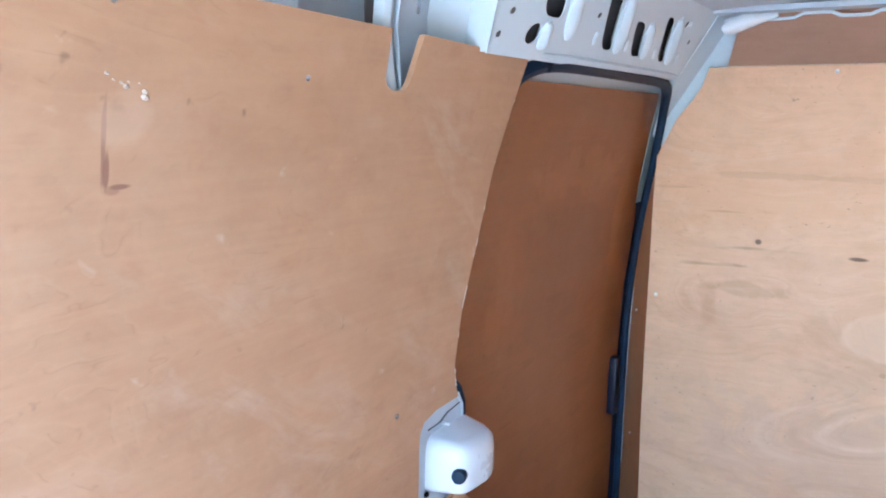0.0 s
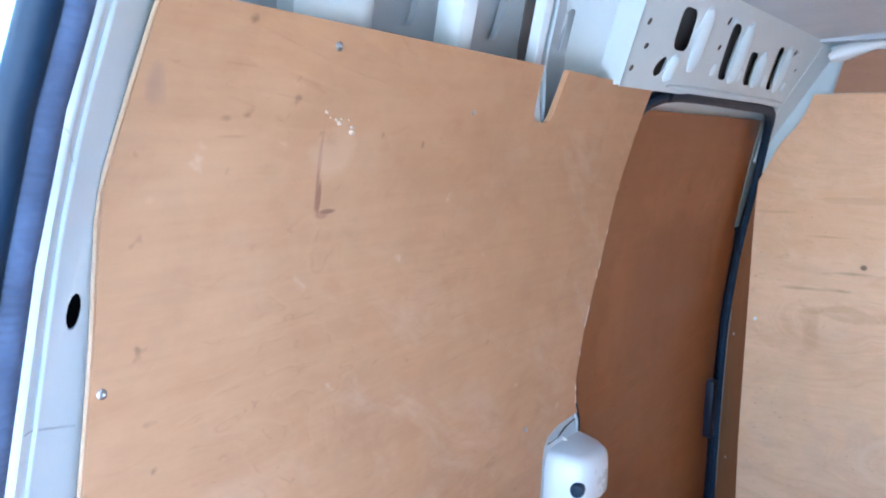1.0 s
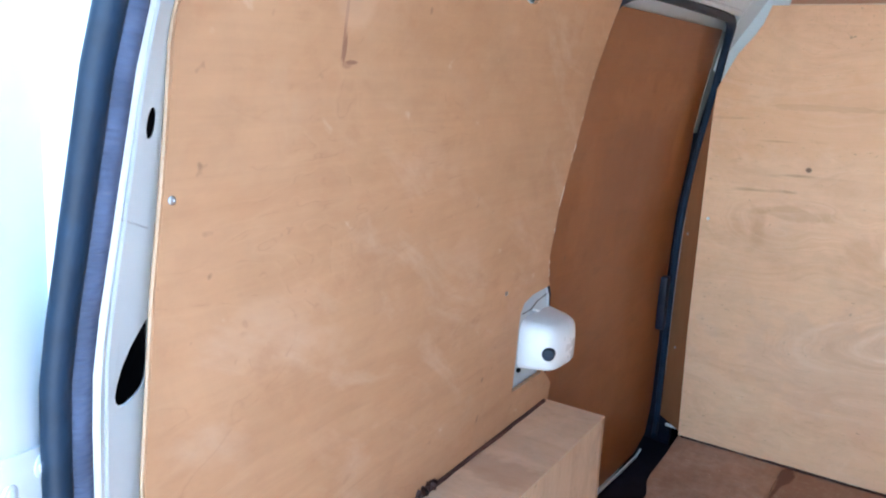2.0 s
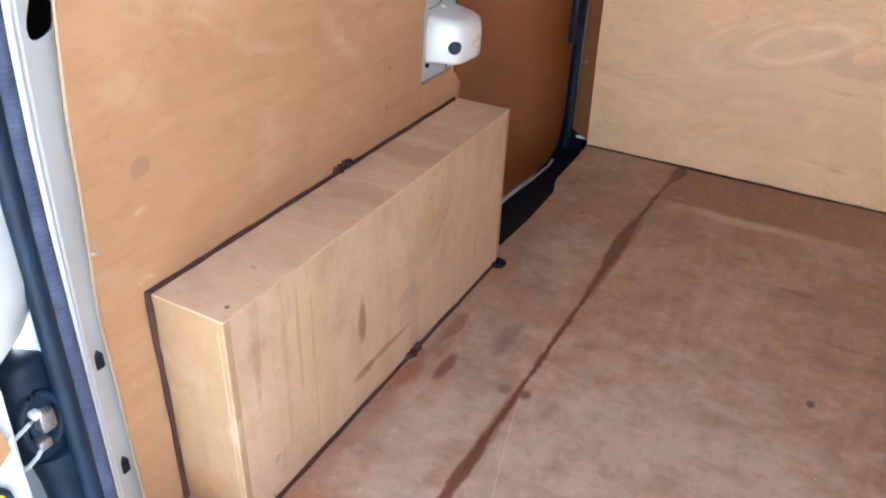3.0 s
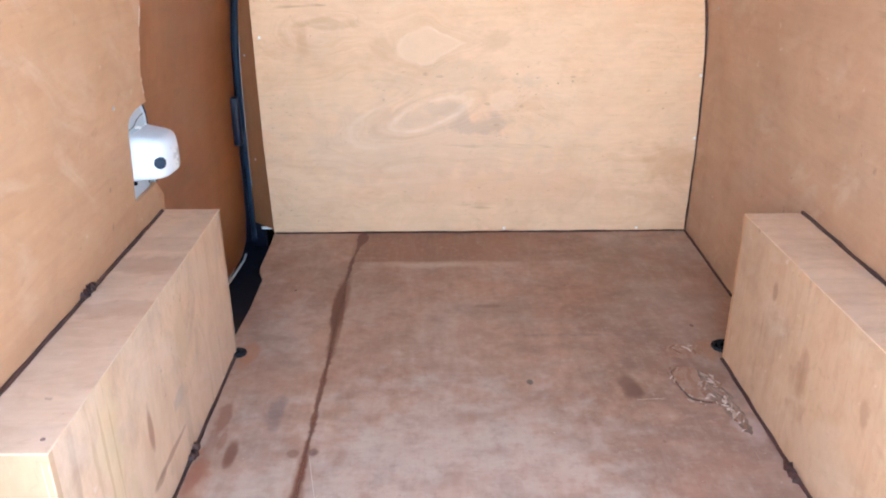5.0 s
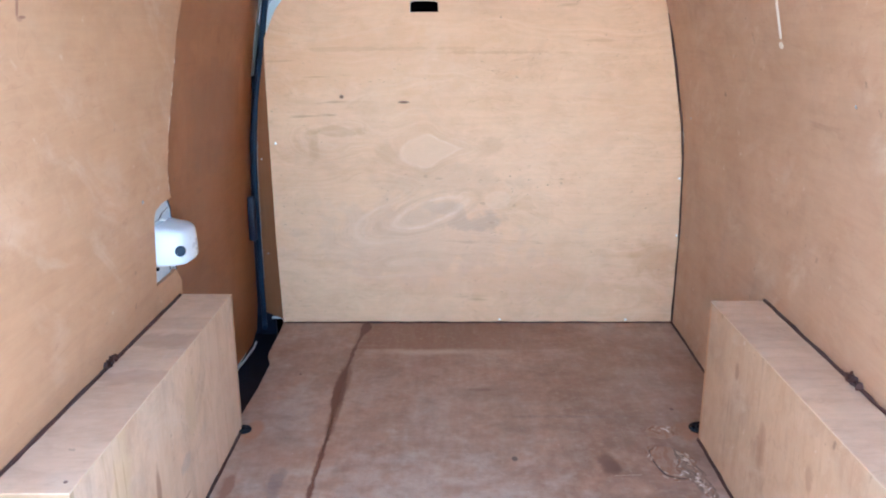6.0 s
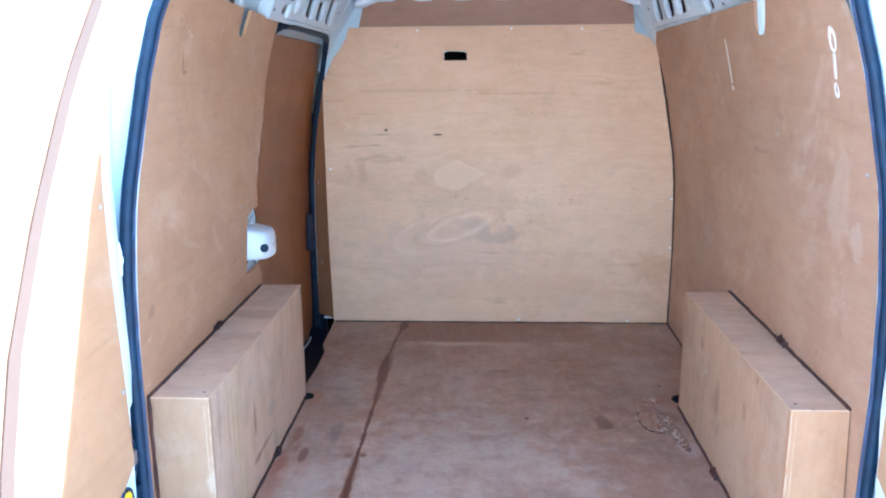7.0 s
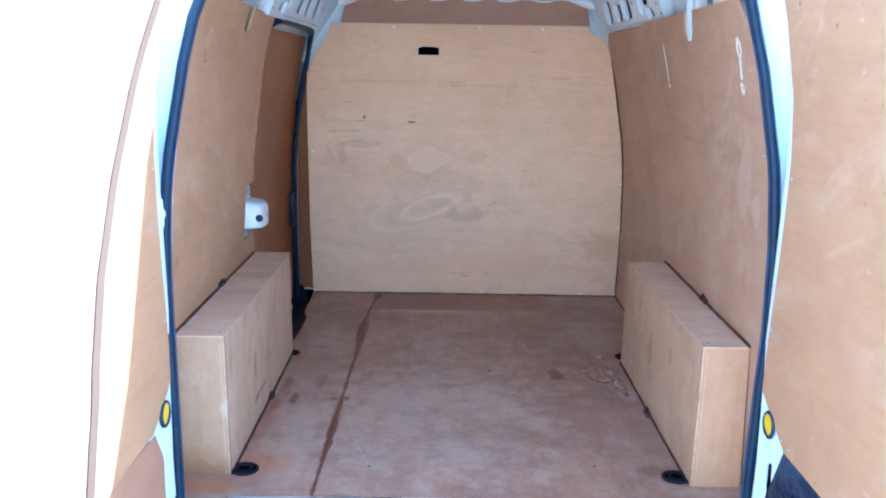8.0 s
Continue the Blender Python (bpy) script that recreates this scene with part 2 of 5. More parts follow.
def bulkhead_material():
    """Rotary-cut face veneer: bands that close round flat eyes in the wood and sweep in arches under the top edge."""
    # fresh pale ply, with extra paleness for the light from the open rear
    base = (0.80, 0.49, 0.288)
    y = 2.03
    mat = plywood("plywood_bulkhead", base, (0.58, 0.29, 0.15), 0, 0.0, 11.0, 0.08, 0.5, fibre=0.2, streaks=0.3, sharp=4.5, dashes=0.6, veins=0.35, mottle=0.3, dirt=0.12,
                  marks=[((0.03, y, 0.69), (0.06, 0.05, 0.03), (0.56, 0.31, 0.17), 0.35, 1.0), ((-0.35, y, 0.66), (0.05, 0.05, 0.05), (0.54, 0.30, 0.16), 0.3, 0.9), ((-0.12, y, 0.56), (0.26, 0.05, 0.045), (0.58, 0.36, 0.22), 0.3, 1.1),
                         ((-0.52, y, 0.745), (0.10, 0.05, 0.018), (0.52, 0.27, 0.13), 0.4, 1.2), ((-0.60, y, 0.70), (0.02, 0.05, 0.05), (0.52, 0.26, 0.12), 0.35, 0.9), ((-0.25, y, 0.33), (0.4, 0.05, 0.12), (0.62, 0.41, 0.29), 0.3, 1.2),
                         ((0.02, y, 0.40), (0.10, 0.05, 0.03), (0.46, 0.29, 0.2), 0.5, 1.0), ((-0.13, y, 0.455), (0.07, 0.05, 0.02), (0.55, 0.34, 0.22), 0.5, 1.0), ((-0.496, y, 0.868), (0.008, 0.03, 0.007), BROWN, 0.9, 0.3), ((-0.271, y, 0.848), (0.019, 0.03, 0.0045), BROWN, 0.9, 0.3),
                         ((0.68, y, 0.25), (0.10, 0.05, 0.07), (0.56, 0.29, 0.14), 0.45, 0.9), ((0.1, y, 0.16), (0.5, 0.05, 0.07), (0.70, 0.38, 0.22), 0.3, 1.1), ((-0.45, y, 1.0), (0.4, 0.05, 0.1), (0.74, 0.40, 0.20), 0.4, 1.1),
                         ((-0.42, y, 1.035), (0.32, 0.05, 0.006), (0.55, 0.29, 0.15), 0.32, 1.6), ((0.12, y, 1.02), (0.22, 0.05, 0.006), (0.54, 0.28, 0.15), 0.36, 1.6), ((0.45, y, 1.06), (0.10, 0.05, 0.005), (0.54, 0.28, 0.15), 0.4, 1.3)])
    n = Nodes("", 0.5, 0.0, mat)
    col = n.bsdf.inputs["Base Color"].links[0].from_socket
    xyz = n.tree.nodes.new("ShaderNodeSeparateXYZ")
    n.put(xyz.inputs[0], n.coord)

    def along(a, b):
        c = n.tree.nodes.new("ShaderNodeCombineXYZ")
        n.put(c.inputs[0], a)
        n.put(c.inputs[1], b)
        return c.outputs[0]

    def eye(cx, cz, rx, rz, tilt, rough=0.5):
        spin = n.tree.nodes.new("ShaderNodeVectorRotate")
        spin.rotation_type = "Y_AXIS"
        spin.inputs["Angle"].default_value = tilt
        n.put(spin.inputs["Vector"], n.vmath("SUBTRACT", n.coord, (cx, y, cz)))
        d = n.vmath("LENGTH", n.vmath("DIVIDE", spin.outputs[0], (rx, 1.0, rz)), (0, 0, 0))
        return n.math("ADD", d, n.math("MULTIPLY", n.math("SUBTRACT", n.noise(n.coord, 8.0, 3.0, 0.55), 0.5), rough))

    def teardrop(d, cx, rx, k):
        """An eye drawn out to a point towards +x."""
        u = n.range(n.math("SUBTRACT", xyz.outputs[0], cx), 0.0, rx, 0.0, 1.0, True)
        v = n.math("ABSOLUTE", n.math("SUBTRACT", n.math("DIVIDE", n.math("SUBTRACT", xyz.outputs[2], 0.672), 0.058), n.math("MULTIPLY", u, 0.12)))
        return n.math("ADD", d, n.math("MULTIPLY", n.math("MULTIPLY", u, v), k))

    upper, lower, small, left = eye(-0.175, 0.672, 0.112, 0.058, 0.12), eye(-0.185, 0.438, 0.135, 0.040, 0.33, 0.6), eye(0.07, 0.487, 0.048, 0.036, 0.2), eye(-0.53, 0.705, 0.13, 0.055, 0.1)
    upper = teardrop(upper, -0.20, 0.13, 0.9)
    field = n.math("ADD", n.math("MULTIPLY", xyz.outputs[2], 2.4), n.math("MULTIPLY", n.noise(n.scaled((1.5, 1.0, 4.2)), 1.0, 3.0, 0.5, 0.4), 1.15))
    for d, amp, reach in ((upper, 0.75, 2.8), (lower, 0.8, 3.2), (small, 0.4, 2.4), (left, 0.45, 2.2), (eye(-0.05, 1.235, 0.16, 0.06, 0.0), 0.7, 2.4), (eye(-0.48, 1.225, 0.16, 0.08, 0.2), 0.6, 2.2), (eye(0.26, 1.225, 0.12, 0.09, 0.0), 0.6, 2.2), (eye(0.50, 1.20, 0.11, 0.07, -0.2), 0.5, 2.2),
                          (eye(0.25, 0.62, 0.22, 0.10, 0.1), 0.4, 2.2), (eye(0.45, 0.46, 0.25, 0.09, 0.2), 0.35, 2.2), (eye(-0.1, 0.03, 0.5, 0.09, 0.0), 0.5, 1.8), (eye(0.6, 0.05, 0.3, 0.09, 0.0), 0.45, 1.8)):
        field = n.math("ADD", field, n.range(d, 0.2, reach, amp, 0.0, True))
    band = n.noise(along(n.math("MULTIPLY", field, 9.0), 0.0), 1.0, 3.0, 0.6)
    wisp = n.noise(along(n.math("MULTIPLY", field, 34.0), n.math("MULTIPLY", xyz.outputs[0], 5.0)), 1.0, 3.0, 0.6)
    near = n.range(n.math("MINIMUM", upper, n.math("MINIMUM", lower, left)), 1.0, 3.0, 1.0, 0.0, True)
    zone = n.math("MAXIMUM", n.range(n.noise(n.scaled((1.4, 1.0, 2.6)), 1.3, 3.0), 0.38, 0.62, 0.35, 1.0), near)
    col = n.mix(n.math("MULTIPLY", n.math("MULTIPLY", n.range(band, 0.5, 0.68), zone), 0.24), col, (0.62, 0.325, 0.17))
    col = n.mix(n.math("MULTIPLY", n.math("MULTIPLY", n.range(band, 0.48, 0.34), zone), 0.24), col, (0.87, 0.60, 0.41))
    col = n.mix(n.math("MULTIPLY", n.math("MULTIPLY", n.range(wisp, 0.56, 0.72), zone), 0.25), col, (0.54, 0.28, 0.15))
    col = n.mix(n.math("MULTIPLY", n.math("MULTIPLY", n.range(wisp, 0.44, 0.3), zone), 0.22), col, (0.90, 0.64, 0.45))
    # short dark ticks of torn grain, in clusters
    for place, fine, k in (((3.0, 0.0, 5.0), 62.0, 0.5), ((8.0, 0.0, 1.0), 105.0, 0.4)):
        tick = n.range(n.noise(n.vmath("MULTIPLY", n.vmath("ADD", n.coord, place), (1.0, 1.0, 2.6)), fine, 2.0), 0.70, 0.75)
        col = n.mix(n.math("MULTIPLY", n.math("MULTIPLY", tick, n.range(n.noise(n.vmath("ADD", n.coord, place), 5.0, 2.0), 0.46, 0.58)), k), col, (0.30, 0.16, 0.09))
    # the flat eyes: a pale island, and a ring with a duller core
    ring = lambda d, at, wide: n.range(n.math("ABSOLUTE", n.math("SUBTRACT", d, at)), 0.0, wide, 1.0, 0.0, True)
    col = n.mix(n.math("MULTIPLY", n.range(upper, 1.25, 1.9, 1.0, 0.0, True), 0.2), col, (0.58, 0.33, 0.18))
    col = n.mix(n.math("MULTIPLY", n.range(upper, 0.9, 1.1, 1.0, 0.0, True), 0.5), col, (0.83, 0.555, 0.36))
    col = n.mix(n.math("MULTIPLY", ring(upper, 1.0, 0.14), n.range(n.noise(n.coord, 14.0, 3.0), 0.35, 0.65, 0.06, 0.42)), col, (0.90, 0.67, 0.47))
    col = n.mix(n.math("MULTIPLY", n.range(lower, 0.6, 0.95, 1.0, 0.0, True), 0.32), col, (0.66, 0.43, 0.28))
    col = n.mix(n.math("MULTIPLY", ring(lower, 1.05, 0.24), n.range(n.noise(n.coord, 18.0, 3.0), 0.35, 0.65, 0.12, 0.5)), col, (0.90, 0.66, 0.48))
    col = n.mix(n.math("MULTIPLY", ring(lower, 1.5, 0.2), 0.3), col, (0.58, 0.34, 0.2))
    col = n.mix(n.math("MULTIPLY", ring(eye(-0.30, 0.405, 0.17, 0.075, 0.3), 1.0, 0.14), n.range(xyz.outputs[0], -0.25, -0.38, 0.0, 0.25)), col, (0.86, 0.62, 0.45))
    col = n.mix(n.math("MULTIPLY", n.range(small, 0.85, 1.1, 1.0, 0.0, True), 0.3), col, (0.85, 0.59, 0.40))
    for cx, cz, rx in ((-0.27, 0.585, 0.011), (-0.195, 0.577, 0.006), (-0.145, 0.568, 0.014), (0.015, 0.475, 0.009), (0.135, 0.465, 0.007), (0.05, 0.40, 0.012), (0.09, 0.393, 0.006), (0.31, 0.565, 0.010)):
        col = n.mix(n.math("MULTIPLY", n.spot((cx, y, cz), (rx, 0.05, 0.0045), 1.6), 0.36), col, (0.40, 0.21, 0.12))
    n.color(col)
    return mat


ply_bulkhead = bulkhead_material()
# tan side plywood, toned down further for light that falls past it aslant
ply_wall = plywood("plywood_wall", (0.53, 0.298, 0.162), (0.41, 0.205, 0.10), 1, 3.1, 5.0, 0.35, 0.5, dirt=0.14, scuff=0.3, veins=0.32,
                   marks=[((-0.75, 0.4, 1.155), (0.03, 0.0022, 0.05), (0.27, 0.12, 0.075), 0.7, 1.1), ((-0.75, 0.4035, 1.122), (0.03, 0.0032, 0.018), (0.24, 0.10, 0.06), 0.8, 0.6), ((-0.75, 0.418, 1.1085), (0.03, 0.013, 0.0028), (0.22, 0.09, 0.055), 0.8, 0.6), ((-0.75, 0.41, 1.105), (0.03, 0.009, 0.004), (0.28, 0.13, 0.08), 0.5, 0.7), ((-0.75, 0.42, 1.17), (0.03, 0.03, 0.03), (0.64, 0.42, 0.28), 0.35, 0.9),
                          ((-0.80, 0.245, 0.60), (0.05, 0.014, 0.014), (0.27, 0.15, 0.09), 0.5, 1.3), ((-0.76, 0.285, 1.197), (0.05, 0.008, 0.004), (0.26, 0.13, 0.07), 0.6, 0.8), ((-0.76, 0.305, 1.200), (0.05, 0.008, 0.004), (0.22, 0.10, 0.05), 0.7, 0.7), ((-0.76, 0.295, 1.182), (0.05, 0.018, 0.002), (0.36, 0.18, 0.1), 0.5, 0.9),
                          ((-0.76, 0.215, 1.225), (0.05, 0.009, 0.02), (0.33, 0.2, 0.14), 0.6, 0.9)])
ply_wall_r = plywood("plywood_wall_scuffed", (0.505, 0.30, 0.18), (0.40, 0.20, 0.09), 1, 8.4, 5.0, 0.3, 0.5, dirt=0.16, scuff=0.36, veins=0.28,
                     marks=[((0.66, 0.33, 0.84), (0.1, 0.05, 0.10), (0.62, 0.45, 0.33), 0.28, 1.2), ((0.66, 0.24, 0.75), (0.1, 0.03, 0.05), (0.66, 0.5, 0.4), 0.3, 1.2)])
ply_door = plywood("plywood_stained", (0.295, 0.097, 0.026), (0.18, 0.06, 0.022), 1, 5.3, 6.0, 0.5, 0.42, coat=0.1, fibre=0.35, streaks=0.6, dashes=0.6, veins=0.35,
                   marks=[((-0.81, 1.62, 1.04), (0.1, 0.22, 0.05), (0.38, 0.145, 0.05), 0.45, 1.1), ((-0.83, 1.62, 0.84), (0.1, 0.26, 0.15), (0.215, 0.07, 0.025), 0.5, 0.9), ((-0.82, 1.93, 0.93), (0.1, 0.03, 0.09), (0.38, 0.15, 0.052), 0.45, 1.0), ((-0.83, 1.32, 0.82), (0.1, 0.05, 0.12), (0.37, 0.14, 0.05), 0.4, 1.0)])
ply_head = plywood("plywood_header", (0.40, 0.225, 0.14), (0.30, 0.16, 0.1), 0, 9.1, 4.0, 0.3, 0.55)
ply_post = plywood("plywood_post", (0.40, 0.165, 0.07), (0.30, 0.12, 0.05), 2, 7.7, 6.0, 0.4, 0.55, streaks=0.5)
ply_rear = plywood("plywood_rear_door", (0.47, 0.265, 0.135), (0.42, 0.22, 0.11), 1, 12.2, 6.0, 0.35, 0.5, dirt=0.16, scuff=0.3)
ply_low = plywood("plywood_lower_door", (0.40, 0.205, 0.12), (0.3, 0.14, 0.08), 1, 25.1, 6.0, 0.35, 0.5, dirt=0.16, scuff=0.25)
BOX_STAINS = [((-0.69, 0.573, 0.195), (0.03, 0.011, 0.05), (0.30, 0.13, 0.06), 0.75, 0.6), ((-0.69, 0.645, 0.083), (0.03, 0.085, 0.006), (0.30, 0.14, 0.07), 0.65, 0.9), ((-0.69, 0.575, 0.08), (0.03, 0.03, 0.010), (0.28, 0.13, 0.06), 0.6, 0.8), ((-0.69, 0.74, 0.16), (0.03, 0.03, 0.02), (0.40, 0.30, 0.24), 0.5, 0.9),
              ((-0.69, 0.42, 0.25), (0.03, 0.035, 0.16), (0.66, 0.47, 0.25), 0.4, 1.2), ((-0.69, 0.395, 0.27), (0.03, 0.004, 0.12), (0.42, 0.22, 0.09), 0.4, 1.2), ((-0.69, 0.43, 0.22), (0.03, 0.0025, 0.14), (0.42, 0.24, 0.10), 0.4, 1.2), ((-0.69, 0.36, 0.24), (0.03, 0.005, 0.14), (0.46, 0.26, 0.12), 0.35, 1.2), ((-0.69, 0.47, 0.12), (0.03, 0.02, 0.12), (0.54, 0.37, 0.18), 0.4, 1.0),
              ((-0.69, 0.80, 0.26), (0.03, 0.03, 0.09), (0.55, 0.36, 0.2), 0.5, 1.0), ((-0.76, 0.24, 0.015), (0.09, 0.02, 0.055), (0.40, 0.20, 0.08), 0.6, 0.9), ((-0.69, 0.24, 0.2), (0.02, 0.02, 0.05), (0.72, 0.56, 0.4), 0.5, 1.0)]
# box tones also carry each face's light: palest top, darker ends and right side
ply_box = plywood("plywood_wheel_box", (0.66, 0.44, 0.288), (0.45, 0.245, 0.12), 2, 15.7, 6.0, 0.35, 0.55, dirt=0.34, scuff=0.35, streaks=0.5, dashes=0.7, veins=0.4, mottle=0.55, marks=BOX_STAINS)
ply_box_r = plywood("plywood_wheel_box_tan", (0.545, 0.345, 0.21), (0.40, 0.22, 0.11), 2, 31.7, 6.0, 0.35, 0.55, dirt=0.3, scuff=0.4, streaks=0.5, dashes=0.7, veins=0.4, mottle=0.5,
                    marks=[((0.57, 0.9, 0.30), (0.05, 0.012, 0.02), (0.28, 0.14, 0.08), 0.6, 0.8), ((0.57, 0.72, 0.2), (0.05, 0.02, 0.05), (0.36, 0.19, 0.1), 0.5, 1.0), ((0.57, 0.5, 0.27), (0.05, 0.014, 0.03), (0.32, 0.17, 0.09), 0.5, 1.0), ((0.57, 0.6, 0.1), (0.05, 0.2, 0.05), (0.60, 0.42, 0.27), 0.4, 1.0)])
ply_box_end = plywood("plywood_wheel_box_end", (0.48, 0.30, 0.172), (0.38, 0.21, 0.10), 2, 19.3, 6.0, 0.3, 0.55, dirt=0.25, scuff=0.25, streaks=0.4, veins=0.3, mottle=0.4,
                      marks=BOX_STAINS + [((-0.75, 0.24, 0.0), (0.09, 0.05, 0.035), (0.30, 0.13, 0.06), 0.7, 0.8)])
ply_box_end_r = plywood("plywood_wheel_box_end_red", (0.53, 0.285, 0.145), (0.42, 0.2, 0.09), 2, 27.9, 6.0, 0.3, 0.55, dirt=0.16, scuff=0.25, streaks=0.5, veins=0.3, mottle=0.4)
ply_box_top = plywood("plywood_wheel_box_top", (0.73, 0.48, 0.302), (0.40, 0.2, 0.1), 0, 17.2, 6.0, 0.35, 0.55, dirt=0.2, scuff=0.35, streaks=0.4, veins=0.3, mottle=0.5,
                      marks=[((-0.78, 0.86, 0.40), (0.2, 0.04, 0.1), (0.42, 0.22, 0.12), 0.5, 0.9), ((-0.74, 0.66, 0.40), (0.2, 0.03, 0.1), (0.45, 0.24, 0.14), 0.4, 1.0)])
ply_edge = plywood("plywood_edge", (0.67, 0.50, 0.345), (0.5, 0.3, 0.16), 1, 2.0, 30.0, 0.5, 0.7)
JOINT = -0.447


def floor_material():
    n_marks = [((0.312, 1.0, 0), (0.026, 0.055, 0.05), (0.17, 0.075, 0.045), 0.95, 0.45), ((0.318, 0.985, 0), (0.02, 0.03, 0.05), (0.15, 0.065, 0.035), 0.5, 0.5), ((0.50, 1.0, 0), (0.05, 0.09, 0.05), (0.22, 0.10, 0.055), 0.7, 1.1),
               ((-0.609, 0.749, 0), (0.014, 0.045, 0.05), (0.16, 0.05, 0.022), 0.95, 0.35), ((-0.54, 0.90, 0), (0.02, 0.06, 0.05), (0.16, 0.12, 0.11), 0.6, 0.9),
               ((-0.66, 0.80, 0), (0.016, 0.12, 0.05), (0.26, 0.10, 0.05), 0.6, 1.2), ((-0.60, 0.31, 0), (0.06, 0.07, 0.05), (0.42, 0.14, 0.045), 0.75, 0.9), ((-0.67, 0.55, 0), (0.03, 0.2, 0.05), (0.36, 0.13, 0.06), 0.6, 1.1), ((-0.655, 0.87, 0), (0.012, 0.07, 0.05), (0.24, 0.08, 0.04), 0.6, 1.0),
               ((0.50, 0.30, 0), (0.05, 0.03, 0.05), (0.2, 0.09, 0.05), 0.6, 0.9), ((0.0, 1.435, 0), (0.04, 0.012, 0.05), (0.2, 0.09, 0.055), 0.6, 1.0),
               ((0.068, 1.023, 0), (0.008, 0.012, 0.05), (0.06, 0.04, 0.035), 0.9, 0.2), ((-0.45, 1.47, 0), (0.022, 0.2, 0.05), (0.22, 0.085, 0.045), 0.85, 0.5), ((-0.447, 0.62, 0), (0.014, 0.14, 0.05), (0.24, 0.1, 0.05), 0.8, 0.6),
               ((0.55, 1.45, 0), (0.36, 0.62, 0.05), (0.25, 0.14, 0.085), 0.55, 0.7), ((-0.72, 0.19, 0), (0.06, 0.04, 0.05), (0.46, 0.17, 0.055), 0.7, 0.9), ((-0.432, 0.757, 0), (0.012, 0.014, 0.05), (0.13, 0.05, 0.03), 0.8, 0.5), ((-0.447, 1.30, 0), (0.016, 0.16, 0.05), (0.19, 0.07, 0.035), 0.85, 0.6), ((0.33, 1.11, 0), (0.02, 0.028, 0.05), (0.24, 0.13, 0.085), 0.6, 0.7), ((0.27, 1.257, 0), (0.16, 0.008, 0.05), (0.24, 0.14, 0.10), 0.6, 1.0), ((0.45, 0.62, 0), (0.22, 0.22, 0.05), (0.28, 0.15, 0.10), 0.4, 0.8), ((-0.15, 0.60, 0), (0.36, 0.42, 0.05), (0.58, 0.45, 0.345), 0.5, 0.9), ((-0.55, 0.45, 0), (0.06, 0.25, 0.05), (0.57, 0.425, 0.31), 0.4, 1.0), ((-0.58, 1.2, 0), (0.08, 0.3, 0.05), (0.52, 0.38, 0.28), 0.4, 1.0), ((0.462, 1.0, 0), (0.034, 0.075, 0.05), (0.23, 0.095, 0.045), 0.85, 0.55), ((0.502, 1.01, 0), (0.012, 0.05, 0.05), (0.12, 0.085, 0.06), 0.9, 0.7), ((0.518, 0.93, 0), (0.013, 0.06, 0.05), (0.12, 0.085, 0.06), 0.9, 0.7), ((0.485, 0.94, 0), (0.02, 0.022, 0.05), (0.19, 0.09, 0.05), 0.7, 0.6), ((0.545, 0.83, 0), (0.03, 0.05, 0.05), (0.58, 0.42, 0.34), 0.5, 1.0), ((0.47, 1.15, 0), (0.03, 0.06, 0.05), (0.26, 0.115, 0.065), 0.6, 0.9), ((-0.62, 1.75, 0), (0.08, 0.2, 0.05), (0.30, 0.15, 0.09), 0.4, 0.9),
               ((-0.74, 0.21, 0), (0.16, 0.05, 0.05), (0.30, 0.11, 0.05), 0.5, 0.8), ((-0.475, 0.752, 0), (0.014, 0.014, 0.05), (0.2, 0.085, 0.045), 0.8, 0.5),
               ((0.558, 1.305, 0), (0.006, 0.008, 0.05), (0.12, 0.045, 0.03), 0.9, 0.3), ((-0.665, 1.172, 0), (0.028, 0.06, 0.05), (0.42, 0.16, 0.06), 0.7, 0.8), ((0.558, 1.176, 0), (0.028, 0.06, 0.05), (0.40, 0.16, 0.06), 0.6, 0.8), ((-0.670, 0.69, 0), (0.013, 0.07, 0.05), (0.30, 0.10, 0.05), 0.7, 0.9), ((-0.640, 0.80, 0), (0.008, 0.05, 0.05), (0.27, 0.10, 0.05), 0.6, 0.8)]
    mat = plywood("plywood_floor", (0.455, 0.266, 0.170), (0.26, 0.13, 0.075), 1, 20.4, 5.0, 0.25, 0.5, marks=[m for m in n_marks if m[1][0] > 0.07], dirt=0.55)
    n = Nodes("", 0.5, 0.0, mat)
    # worn, pale traffic patches and fine scratches
    old = n.bsdf.inputs["Base Color"].links[0].from_socket
    worn = n.noise(n.scaled((1.0, 0.6, 1.0)), 2.6, 5.0, 0.62, 0.8)
    old = n.mix(n.math("MULTIPLY", n.range(worn, 0.46, 0.64), 0.4), old, (0.53, 0.405, 0.305))
    soak = n.noise(n.vmath("ADD", n.coord, (4.0, 7.0, 0.0)), 3.4, 5.0, 0.6, 0.5)
    old = n.mix(n.math("MULTIPLY", n.range(soak, 0.48, 0.66), 0.42), old, (0.26, 0.135, 0.08))
    scr = n.noise(n.scaled((9.0, 0.7, 1.0)), 22.0, 3.0, 0.7, 0.5)
    old = n.mix(n.math("MULTIPLY", n.range(scr, 0.66, 0.74), 0.35), old, (0.58, 0.46, 0.38))
    scr = n.noise(n.scaled((1.6, 6.0, 1.0)), 19.0, 3.0, 0.7, 0.6)
    old = n.mix(n.math("MULTIPLY", n.range(scr, 0.67, 0.74), 0.3), old, (0.22, 0.12, 0.08))
    mid = n.noise(n.vmath("MULTIPLY", n.vmath("ADD", n.coord, (1.0, 2.0, 0.0)), (11.0, 13.0, 1.0)), 1.0, 7.0, 0.66, 0.0)
